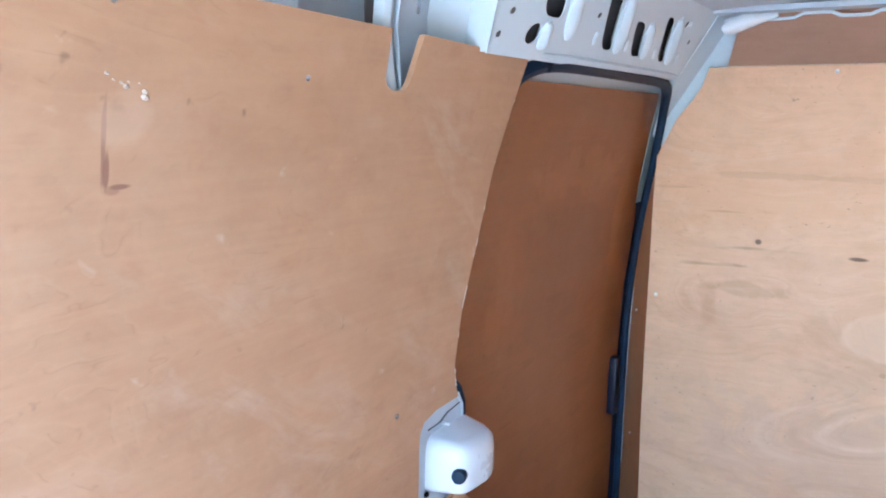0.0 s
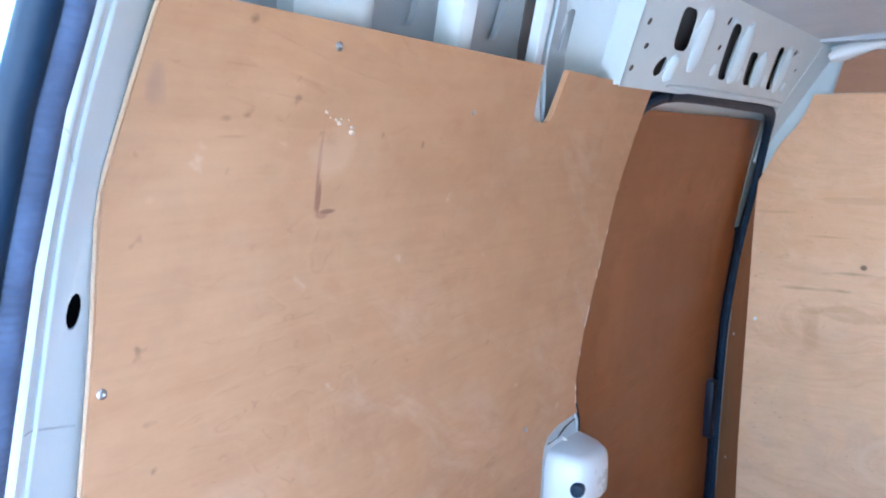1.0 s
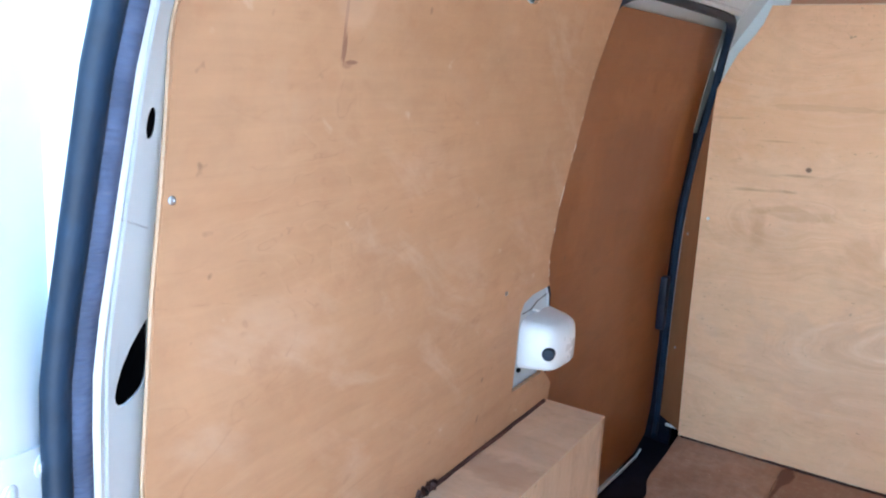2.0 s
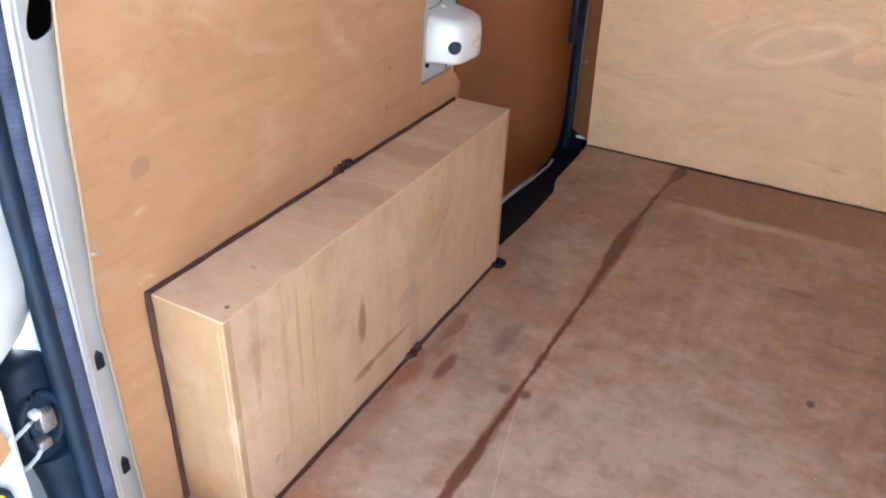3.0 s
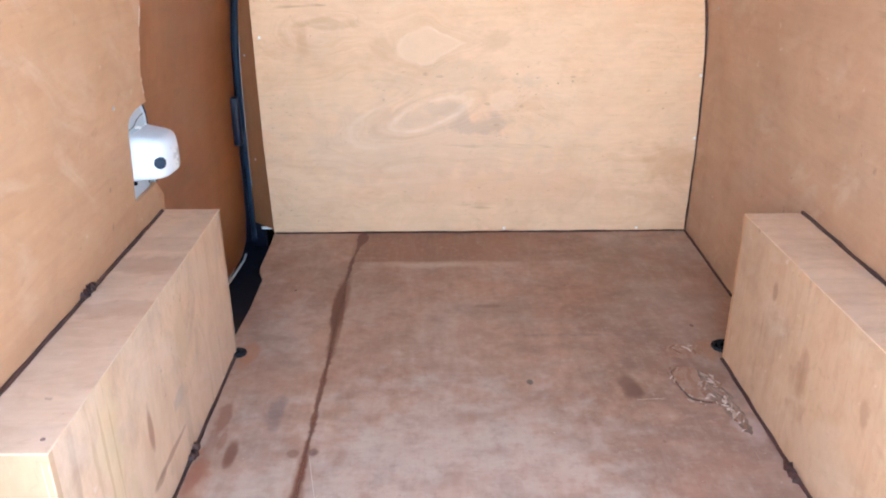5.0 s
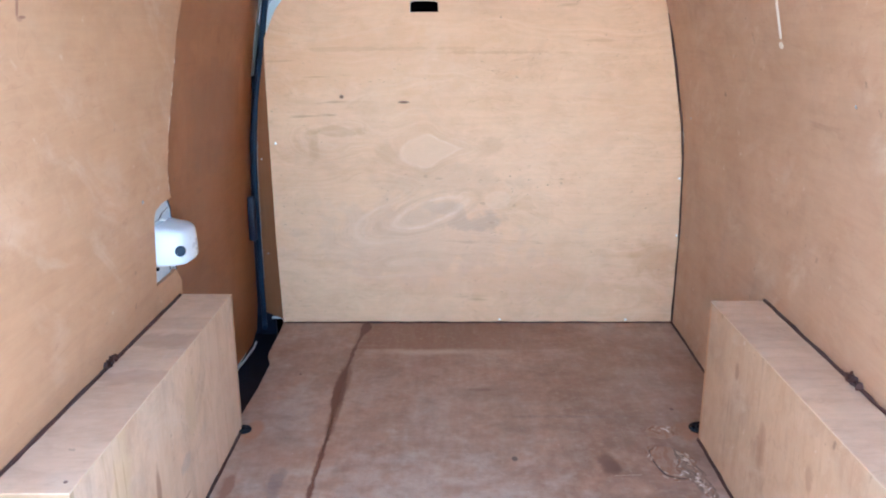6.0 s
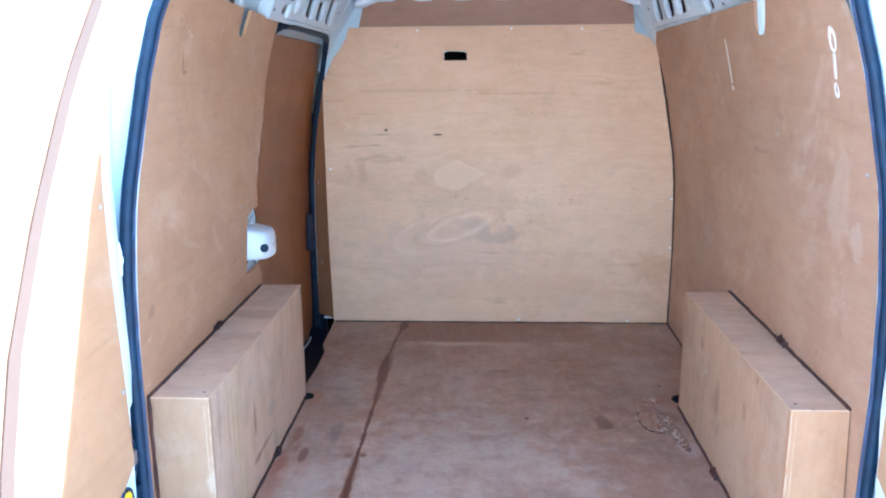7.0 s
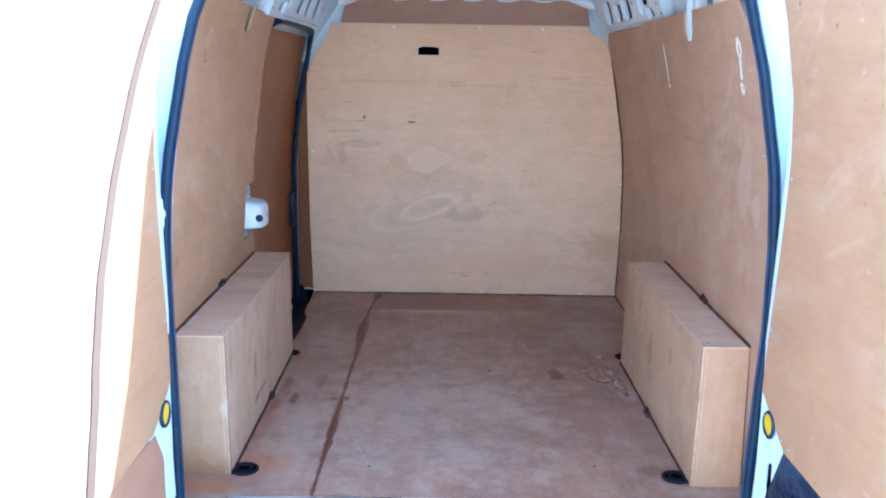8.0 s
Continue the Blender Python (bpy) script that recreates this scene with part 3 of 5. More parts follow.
    old = n.mix(n.math("MULTIPLY", n.range(mid, 0.5, 0.7), 0.34), old, (0.54, 0.42, 0.315))
    old = n.mix(n.math("MULTIPLY", n.range(mid, 0.5, 0.3), 0.4), old, (0.20, 0.115, 0.08))
    sep = n.tree.nodes.new("ShaderNodeSeparateXYZ")
    n.put(sep.inputs[0], n.coord)
    # a darker, less worn strip before the bulkhead, with a rubbed pale line at its edge
    bend = n.math("ADD", sep.outputs[1], n.math("MULTIPLY", n.math("SUBTRACT", n.noise(n.scaled((1.0, 0.2, 1.0)), 3.0, 3.0), 0.5), 0.06))
    inner = n.math("MULTIPLY", n.range(sep.outputs[0], 0.45, -0.05), n.range(sep.outputs[0], -0.46, -0.44))
    old = n.mix(n.math("MULTIPLY", n.math("MULTIPLY", n.range(bend, 1.755, 1.768), inner), 0.75), old, (0.27, 0.115, 0.058))
    rub = n.math("MULTIPLY", n.range(n.math("ABSOLUTE", n.math("SUBTRACT", bend, 1.735)), 0.0, 0.035, 1.0, 0.0, True), n.math("MULTIPLY", n.range(sep.outputs[0], 0.12, -0.1), n.range(sep.outputs[0], -0.38, -0.25)))
    old = n.mix(n.math("MULTIPLY", rub, 0.7), old, (0.60, 0.43, 0.31))
    fleck = n.noise(n.vmath("ADD", n.coord, (9.0, 3.0, 0.0)), 46.0, 4.0, 0.65)
    old = n.mix(n.math("MULTIPLY", n.range(fleck, 0.52, 0.7), 0.3), old, (0.24, 0.12, 0.075))
    old = n.mix(n.math("MULTIPLY", n.range(fleck, 0.46, 0.3), 0.3), old, (0.56, 0.42, 0.32))
    red = n.noise(n.vmath("ADD", n.coord, (2.0, 14.0, 0.0)), 7.0, 5.0, 0.65, 0.4)
    old = n.mix(n.math("MULTIPLY", n.range(red, 0.48, 0.68), 0.32), old, (0.38, 0.165, 0.09))
    # a faint weave of rubbed fibres both ways, dark ticks and pale specks
    for stretch, tone, k in (((30.0, 4.0, 1.0), (0.58, 0.45, 0.35), 0.11), ((4.0, 34.0, 1.0), (0.25, 0.135, 0.085), 0.10), ((44.0, 7.0, 1.0), (0.27, 0.14, 0.09), 0.09)):
        fray = n.noise(n.vmath("MULTIPLY", n.vmath("ADD", n.coord, (stretch[0], 3.0, 0.0)), stretch), 1.6, 4.0, 0.65, 0.3)
        old = n.mix(n.math("MULTIPLY", n.range(fray, 0.5, 0.68), k), old, tone)
    tick = n.math("MULTIPLY", n.range(n.noise(n.scaled((1.0, 2.2, 1.0)), 60.0, 2.0), 0.71, 0.76), n.range(n.noise(n.coord, 4.0, 2.0), 0.48, 0.6))
    old = n.mix(n.math("MULTIPLY", tick, 0.6), old, (0.13, 0.075, 0.05))
    old = n.mix(n.math("MULTIPLY", n.range(n.noise(n.vmath("ADD", n.coord, (7.0, 1.0, 0.0)), 75.0, 2.0), 0.745, 0.79), 0.7), old, (0.78, 0.68, 0.58))
    for centre, radii, colour, strength, ragged in [m for m in n_marks if m[1][0] <= 0.07]:
        old = n.mix(n.math("MULTIPLY", n.spot(centre, radii, ragged), strength * 0.85), old, colour)
    n.color(old)
    # the dark, soaked line that follows the joint between the boards
    wob = n.noise(n.scaled((0.0, 1.0, 0.0)), 5.0, 4.0, 0.7)
    wid = n.noise(n.scaled((0.0, 1.0, 0.0)), 9.0, 4.0, 0.7)
    drift = n.math("ADD", n.math("MULTIPLY", n.math("SUBTRACT", wob, 0.5), 0.012), n.range(sep.outputs[1], 1.75, 1.98, 0.0, -0.020, True))
    drift = n.math("ADD", drift, n.range(n.math("ABSOLUTE", n.math("SUBTRACT", sep.outputs[1], 1.5)), 0.0, 0.3, 0.008, 0.0, True))
    d = n.math("ABSOLUTE", n.math("ADD", n.math("SUBTRACT", sep.outputs[0], JOINT), drift))
    d = n.math("ADD", d, n.math("MULTIPLY", n.math("SUBTRACT", n.noise(n.coord, 40.0, 4.0), 0.5), 0.012))
    w = n.range(wid, 0.35, 0.68, 0.0030, 0.0085)
    for at, reach, more in ((1.97, 0.08, 0.016), (1.43, 0.20, 0.013), (0.50, 0.25, 0.007), (0.95, 0.15, 0.002)):
        w = n.math("ADD", w, n.range(n.math("ABSOLUTE", n.math("SUBTRACT", sep.outputs[1], at)), 0.0, reach, more, 0.0, True))
    mask = n.range(n.math("SUBTRACT", d, w), -0.004, 0.004, 1.0, 0.0, True)
    n.color(n.mix(n.math("MULTIPLY", mask, 0.93), old, (0.155, 0.048, 0.024)))
    return mat


ply_floor = floor_material()
white_paint = painted("white_paint", (0.70, 0.785, 0.825), 0.4, 0.08)
# white paint greyed for roof and plates in shade; also plain grey for wires
grey_paint = painted("shaded_white_and_grey", (0.55, 0.61, 0.66), 0.45, 0.15)
dull_steel = painted("dull_painted_steel", (0.33, 0.35, 0.33), 0.6, 0.3)
white_plastic = painted("white_plastic", (0.78, 0.79, 0.80), 0.3, 0.08)
# blue in these black bases stands in for reflected sky and bluish shade
black_rubber = rubber("black_rubber", (0.006, 0.018, 0.038), 0.5)
ribbed_trim = rubber("ribbed_trim", (0.06, 0.08, 0.135), 0.65, 1000.0)
blue_black = rubber("blue_black_plastic", (0.009, 0.022, 0.05), 0.32)
crease = Nodes("", 0.32, 0.0, blue_black)
# lighter blue blotches painted as highlights on the creased plastic
crease.color(crease.mix(crease.range(crease.noise(crease.coord, 16.0, 3.0), 0.45, 0.65), (0.007, 0.016, 0.038), (0.03, 0.055, 0.10)))
crease.bump(crease.noise(crease.coord, 22.0, 3.0, 0.5, 1.2), 0.9, 0.012)
black_plastic = rubber("black_plastic", (0.008, 0.010, 0.022), 0.5)
cup_black = rubber("dull_black_cup", (0.006, 0.006, 0.008), 0.75)
# near-black without gloss: the colour itself supplies the shade in recesses
dark_void = rubber("recess_shade_black", (0.004, 0.004, 0.005), 0.95)
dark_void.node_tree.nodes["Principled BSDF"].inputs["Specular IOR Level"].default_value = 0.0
sealant = rubber("brown_sealant", (0.062, 0.026, 0.02), 0.55)
steel = metal("zinc_steel", (0.62, 0.62, 0.64), 0.35)
rusty = painted("rusty_steel", (0.27, 0.14, 0.09), 0.45, 0.6)
zinc = painted("bright_zinc", (0.88, 0.88, 0.87), 0.25, 0.1)
# dark grey that stands in for the shade inside hollows and pressed lines
box_shade = painted("hollow_shade_grey", (0.12, 0.105, 0.10), 0.8, 0.5)
alu = metal("aluminium", (0.72, 0.73, 0.75), 0.4)
yellow = painted("yellow_reflector", (0.85, 0.55, 0.01), 0.2, 0.05)
# unseen ground, its paleness chosen to throw sunlight up into the van
ground_bounce = painted("pale_bounce_ground", (0.52, 0.505, 0.48), 0.9, 0.3, 0.5)
# dark brown for the drawn shadow line on the door and the torn floor groove
shadow_groove_brown = painted("shadow_strip_and_groove_brown", (0.092, 0.058, 0.043), 0.8, 0.1)
worn_wood = painted("worn_bare_wood", (0.70, 0.55, 0.43), 0.7, 0.3)
chip_wood = painted("chipped_floor_wood", (0.50, 0.35, 0.25), 0.7, 0.4)
torn_wood = painted("torn_brown_veneer", (0.31, 0.15, 0.08), 0.7, 0.4, 0.4)


def frayed(name, tones, turn):
    """Bare torn wood: streaks of fibre in three tones, lying along one line."""
    n = Nodes(name, 0.75)
    spin = n.tree.nodes.new("ShaderNodeVectorRotate")
    spin.rotation_type = "Z_AXIS"
    spin.inputs["Angle"].default_value = turn
    n.put(spin.inputs["Vector"], n.coord)
    fine = n.noise(n.vmath("MULTIPLY", spin.outputs[0], (260.0, 45.0, 1.0)), 1.0, 4.0, 0.65, 0.4)
    broad = n.noise(n.vmath("MULTIPLY", spin.outputs[0], (60.0, 22.0, 1.0)), 1.0, 4.0, 0.6, 0.3)
    col = n.mix(n.range(broad, 0.42, 0.6), tones[0], tones[1])
    col = n.mix(n.range(fine, 0.5, 0.7, 0.0, 0.85), col, tones[2])
    n.color(col)
    n.bump(fine, 0.6, 0.0015)
    return n.mat


grey_core = frayed("grey_bare_wood", ((0.36, 0.225, 0.15), (0.19, 0.125, 0.085), (0.10, 0.062, 0.042)), -0.32)
peeled = frayed("peeled_brown_veneer", ((0.405, 0.245, 0.16), (0.345, 0.175, 0.098), (0.31, 0.165, 0.10)), 0.2)
pale_chip = painted("pale_chipped_wood", (0.80, 0.70, 0.60), 0.8, 0.2)


# ---- building helpers ----
from mathutils.geometry import delaunay_2d_cdt


def finish(ob, mat, smooth=35):
    ob.data.materials.append(mat)
    if smooth:
        ob.data.polygons.foreach_set("use_smooth", [True] * len(ob.data.polygons))
        ob.data.set_sharp_from_angle(angle=radians(smooth))
    return ob


def part(name, bm, mat, parent=None, label="", smooth=35):
    """One mesh object from a bmesh, under a thing."""
    me = bpy.data.meshes.new(name)
    bmesh.ops.recalc_face_normals(bm, faces=bm.faces)
    bm.to_mesh(me)
    bm.free()
    ob = new(name, me)
    finish(ob, mat, smooth)
    if parent is not None:
        ob.parent = parent
    if label:
        tagged(ob, label)
    return ob


def thing(name, label, category, at=(0, 0, 0), group="", kind=""):
    ob = new(name)
    ob.empty_display_size = 0.1
    return tagged(ob, label, category, group, kind)


def inside(p, poly):
    hit, n = False, len(poly)
    for i in range(n):
        (x1, y1), (x2, y2) = poly[i], poly[(i + 1) % n]
        if (y1 > p[1]) != (y2 > p[1]) and p[0] < (x2 - x1) * (p[1] - y1) / (y2 - y1) + x1:
            hit = not hit
    return hit


def dense(poly, step):
    out = []
    for i, a in enumerate(poly):
        b = poly[(i + 1) % len(poly)]
        k = max(1, int(math.dist(a, b) / step))
        out += [(a[0] + (b[0] - a[0]) * j / k, a[1] + (b[1] - a[1]) * j / k) for j in range(k)]
    return out


def sheet(outline, fn, thick, holes=(), step=0.08):
    """A bent plate: a flat outline with holes, laid on the surface fn(u, v), with a thickness vector."""
    outline, holes = dense(outline, step), [dense(h, step) for h in holes]
    pts, edges = [], []
    for loop in (outline, *holes):
        k = len(pts)
        pts += loop
        edges += [(k + i, k + (i + 1) % len(loop)) for i in range(len(loop))]
    us, vs = [p[0] for p in outline], [p[1] for p in outline]
    u = min(us) + step / 2
    while u < max(us):
        v = min(vs) + step / 2
        while v < max(vs):
            if inside((u, v), outline) and not any(inside((u, v), h) for h in holes) and min(math.dist((u, v), p) for p in pts) > step * 0.35:
                pts.append((u, v))
            v += step
        u += step
    vv, _, faces, *_ = delaunay_2d_cdt([Vector(p) for p in pts], edges, [], 0, 1e-6)
    keep = []
    for f in faces:
        c = ((vv[f[0]][0] + vv[f[1]][0] + vv[f[2]][0]) / 3, (vv[f[0]][1] + vv[f[1]][1] + vv[f[2]][1]) / 3)
        if inside(c, outline) and not any(inside(c, h) for h in holes):
            keep.append(f)
    bm = bmesh.new()
    thick = Vector(thick)
    front = [bm.verts.new(fn(p[0], p[1])) for p in vv]
    back = [bm.verts.new(v.co + thick) for v in front]
    count = {}
    for f in keep:
        bm.faces.new([front[i] for i in f])
        bm.faces.new([back[i] for i in reversed(f)])
        for a, b in zip(f, (*f[1:], f[0])):
            count[(a, b)] = 1
    for a, b in count:
        if (b, a) not in count:
            bm.faces.new((front[a], back[a], back[b], front[b]))
    bmesh.ops.delete(bm, geom=[v for v in bm.verts if not v.link_faces], context="VERTS")
    return bm


def block(lo, hi, bevel=0.0, segments=2, bm=None):
    own = bmesh.new()
    bmesh.ops.create_cube(own, size=1.0)
    for v in own.verts:
        v.co = Vector(((lo[i] + hi[i]) / 2 + v.co[i] * (hi[i] - lo[i]) for i in range(3)))
    if bevel:
        bmesh.ops.bevel(own, geom=own.edges[:], offset=bevel, segments=segments, affect="EDGES", profile=0.5)
    if bm is None:
        return own
    join(bm, own)
    return bm


def join(bm, other):
    me = bpy.data.meshes.new("tmp")
    other.to_mesh(me)
    other.free()
    bm.from_mesh(me)
    bpy.data.meshes.remove(me)
    return bm


def tube(path, radius, sides=8, bm=None, closed=False, flat=None):
    """A round bar along a path; flat: a (vector, factor) that squashes the section along that direction."""
    bm = bm or bmesh.new()
    path = [Vector(p) for p in path]
    rings = []
    for i, p in enumerate(path):
        a = path[i - 1] if (i or closed) else p
        b = path[(i + 1) % len(path)] if (i + 1 < len(path) or closed) else p
        d = (b - a).normalized()
        side = d.cross(Vector((0, 1, 0)))
        side = side.normalized() if side.length > 0.2 else d.cross(Vector((0, 0, 1))).normalized()
        up = side.cross(d).normalized()
        r = radius[i] if isinstance(radius, (list, tuple)) else radius
        ring = []
        for k in range(sides):
            w = 2 * math.pi * k / sides
            off = side * math.cos(w) * r + up * math.sin(w) * r
            if flat:
                off += Vector(flat[0]) * off.dot(Vector(flat[0])) * (flat[1] - 1)
            ring.append(bm.verts.new(p + off))
        rings.append(ring)
    for a, b in zip(rings, rings[1:] + ([rings[0]] if closed else [])):
        for k in range(sides):
            bm.faces.new((a[k], a[(k + 1) % sides], b[(k + 1) % sides], b[k]))
    if not closed:
        bm.faces.new(rings[0])
        bm.faces.new(rings[-1])
    return bm


def oval(cu, cv, ru, rv, n=12):
    return [(cu + ru * math.cos(2 * math.pi * i / n), cv + rv * math.sin(2 * math.pi * i / n)) for i in range(n)]


def slot(u0, v0, u1, v1, w):
    """A stadium from one end to the other."""
    d = Vector((u1 - u0, v1 - v0)).normalized()
    a = math.atan2(d.y, d.x)
    ends = [(u1, v1, a - math.pi / 2), (u0, v0, a + math.pi / 2)]
    return [(cu + w * math.cos(s + math.pi * k / 5), cv + w * math.sin(s + math.pi * k / 5)) for cu, cv, s in ends for k in range(6)]


def rounded(yb, zb, yt, zt, h, n=20):
    """A leaning slot with rounded corners, from its foot to its top; h: half its width along y."""
    out = []
    for i in range(n):
        a = 2 * math.pi * i / n
        u, w = math.copysign(abs(math.cos(a)) ** 0.5, math.cos(a)), math.copysign(abs(math.sin(a)) ** 0.5, math.sin(a))
        k = (w + 1) / 2
        out.append((yb + (yt - yb) * k + h * u, zb + (zt - zb) * k))
    return out


def smooth_path(pts, k=5):
    """Catmull-Rom points through a path."""
    pts = [Vector(p) for p in pts]
    out = []
    for i in range(len(pts) - 1):
        a, b, c, d = pts[max(i - 1, 0)], pts[i], pts[i + 1], pts[min(i + 2, len(pts) - 1)]
        for j in range(k):
            t = j / k
            out.append(0.5 * (2 * b + (c - a) * t + (2 * a - 5 * b + 4 * c - d) * t * t + (3 * b - a - 3 * c + d) * t ** 3))
    return out + [pts[-1]]


def screw_mesh(mat):
    bm = bmesh.new()
    prof = [(0.0048, 0.0), (0.0046, 0.0012), (0.0034, 0.0022), (0.0015, 0.0027)]
    rings = [[bm.verts.new((r * math.cos(k * math.pi / 4), r * math.sin(k * math.pi / 4), h)) for k in range(8)] for r, h in prof]
    for a, b in zip(rings, rings[1:]):
        for k in range(8):
            bm.faces.new((a[k], a[(k + 1) % 8], b[(k + 1) % 8], b[k]))
    pit = bm.verts.new((0, 0, 0.0012))
    for k in range(8):
        bm.faces.new((rings[-1][k], rings[-1][(k + 1) % 8], pit))
    me = bpy.data.meshes.new("screw")
    bm.to_mesh(me)
    bm.free()
    me.materials.append(mat)
    return me


SCREW = screw_mesh(steel)
BRIGHT_SCREW = screw_mesh(zinc)
RUSTY_SCREW = screw_mesh(rusty)


def screw(at, normal, parent, size=1.0, mesh=None):
    ob = new("screw", mesh or SCREW)
    ob.parent = parent
    ob.matrix_world = Matrix.LocRotScale(Vector(at), Vector(normal).to_track_quat("Z", "Y"), Vector((size * 0.95,) * 3))
    return ob


def lerp(x, xs, ys):
    return float(np.interp(x, xs, ys))


# ---- the van's inner shape ----
BULK = 2.027


def LW(y, z):
    return -lerp(z, (0, 0.4, 0.55, 0.98, 1.12, 1.2, 1.263, 1.3), (0.83, 0.83, 0.81, 0.762, 0.75, 0.736, 0.712, 0.70)) - 0.015 * (y - 0.7)


def RW(y, z):
    return lerp(z, (0, 0.4, 0.64, 0.94, 1.05, 1.19, 1.26, 1.3), (0.72, 0.722, 0.715, 0.69, 0.668, 0.63, 0.605, 0.595)) + (0.05 * max(0.0, 0.4 - z) if y < 1.1 else 0.0) + (0.035 if y < 1.0 else lerp(z, (0.75, 0.92), (0.035, 0.018))) * (y - 1.0)


def seal_l(z):
    return lerp(z, (0, 0.35, 0.5, 0.6, 0.7, 0.8, 0.9, 1.0, 1.1, 1.2, 1.26, 1.36), (-0.748, -0.746, -0.745, -0.744, -0.740, -0.732, -0.720, -0.702, -0.684, -0.660, -0.636, -0.602))


def seal_r(z):
    return lerp(z, (0, 0.35, 0.5, 0.7, 0.9, 1.1, 1.24, 1.36), (0.642, 0.645, 0.648, 0.641, 0.621, 0.586, 0.552, 0.522))


def seal_y(z):
    """The rear opening leans forward towards the roof."""
    return lerp(z, (0.0, 0.85, 1.1, 1.3, 1.45), (0.069, 0.069, 0.096, 0.124, 0.147))


def mirror_x(x):
    return -x - 0.085


# ground and body shell
bm = bmesh.new()
bmesh.ops.create_grid(bm, x_segments=8, y_segments=8, size=600)
for v in bm.verts:
    v.co.z = -0.56
tagged(part("ground", bm, ground_bounce), "unseen ground round the van, made pale to bounce light inside", "ground", kind="structure")

for side, name in ((-1, "wall_left"), (1, "wall_right")):
    f = LW if side < 0 else RW
    bm = sheet([(0.38, -0.2), (2.4, -0.2), (2.4, 1.46), (0.38, 1.46)], lambda y, z: Vector((f(y, min(z, 1.2)) + side * 0.075, y, z)), (side * 0.04, 0, 0), step=0.2)
    tagged(part(name, bm, white_paint), "white painted steel body side", "wall", kind="structure")

bm = sheet([(-0.86, 0.14), (0.74, 0.14), (0.74, 2.4), (-0.86, 2.4)],
           lambda x, y: Vector((x, y, 1.43 - 0.09 * max(0.0, abs(x + 0.05) - 0.5) - 0.02 * (x + 0.05) ** 2)), (0, 0, 0.04), step=0.15)
roof = tagged(part("ceiling", bm, grey_paint), "bare white painted steel roof with pressed ribs", "ceiling", kind="structure")
for y in (0.55, 1.05):
    bm = sheet([(-0.58, y - 0.04), (0.47, y - 0.04), (0.47, y + 0.04), (-0.58, y + 0.04)], lambda x, yy: Vector((x, yy, 1.415 - 0.02 * (x + 0.05) ** 2 - 0.006 * math.cos((yy - y) * 35))), (0, 0, 0.012), step=0.04)
    part("roof_rib", bm, grey_paint, roof)

# floor: two boards, soaked along the joint
floor = thing("floor", "dirty varnished plywood van floor, dark stain along the board joint", "floor", kind="structure")
flat_z = lambda x, y: Vector((x, y, 0.0))
part("floor_board", sheet([(JOINT + 0.0004, 0.13), (0.78, 0.13), (0.80, BULK + 0.004), (JOINT + 0.0004, BULK + 0.004)], flat_z, (0, 0, -0.012), step=0.3), ply_floor, floor)
part("floor_board", sheet([(-0.86, 0.13), (JOINT - 0.0004, 0.13), (JOINT - 0.0004, BULK + 0.004), (-0.757, BULK + 0.004), (-0.749, 1.87), (-0.747, 1.735), (-0.743, 1.70), (-0.727, 1.655), (-0.720, 1.625), (-0.716, 1.44), (-0.722, 1.26), (-0.86, 1.20)], flat_z, (0, 0, -0.012), step=0.3), ply_floor, floor)
for p in ((-0.43, 0.756, 0), (-0.31, 0.299, 0), (0.33, 0.32, 0), (-0.60, 1.55, 0)):
    screw(p, (0, 0, 1), floor, 1.1, RUSTY_SCREW)
scr = [(-0.438, 0.742), (-0.42, 0.66), (-0.395, 0.56), (-0.36, 0.43), (-0.313, 0.305)]
part("scratch", tube([(x, y, 0.0001) for x, y in scr], 0.0005, 5), worn_wood, floor, "thin pale scratch")
# pan blocks coloured near-black so the gaps beside the boards read as shade
tagged(part("floor_pan", block((-0.712, 0.14, -0.12), (0.85, 2.4, -0.0125)), dark_void), "floor pan under the boards, coloured near-black for shade", "floor", kind="structure")
tagged(part("floor_pan", block((-0.95, 0.05, -0.25), (0.85, 2.4, -0.12)), dark_void), "floor pan under the boards, coloured near-black for shade", "floor", kind="structure")

# rear sill
sill = thing("sill_strip", "ribbed aluminium strip on the rear edge of the floor", "sill strip", kind="structure")
bm = block((-0.66, 0.076, -0.02), (0.60, 0.137, 0.0035), 0.002)
for i in range(3):
    block((-0.655, 0.094 + i * 0.014, 0.003), (0.595, 0.1 + i * 0.014, 0.0055), 0.0015, 1, bm)
part("strip", bm, alu, sill)
for x in (-0.63, -0.3, 0.0, 0.3, 0.57):
    screw((x, 0.128, 0.0035), (0, 0, 1), sill)
tagged(part("rear_bumper", block((-0.9, -0.12, -0.3), (0.8, 0.075, -0.03), 0.03, 3), black_plastic), "black plastic rear bumper step", "bumper", kind="structure")

# bulkhead lining
bulk = thing("bulkhead_lining", "pale plywood bulkhead lining with knots and a hand hole", "bulkhead")
out = [(-0.757, 0.003), (0.755, 0.003), (0.76, 0.35), (0.751, 0.64), (0.735, 0.78), (0.711, 0.907), (0.685, 1.05), (0.663, 1.154), (0.643, 1.203), (0.62, 1.237), (0.596, 1.252), (0.553, 1.267),
       (0.546, 1.297), (-0.644, 1.297), (-0.66, 1.25), (-0.68, 1.217), (-0.717, 1.17), (-0.764, 1.072), (-0.767, 0.97), (-0.767, 0.6), (-0.766, 0.34)]
hole = [(-0.244, 1.159), (-0.144, 1.159), (-0.146, 1.192), (-0.152, 1.198), (-0.236, 1.198), (-0.243, 1.190)]
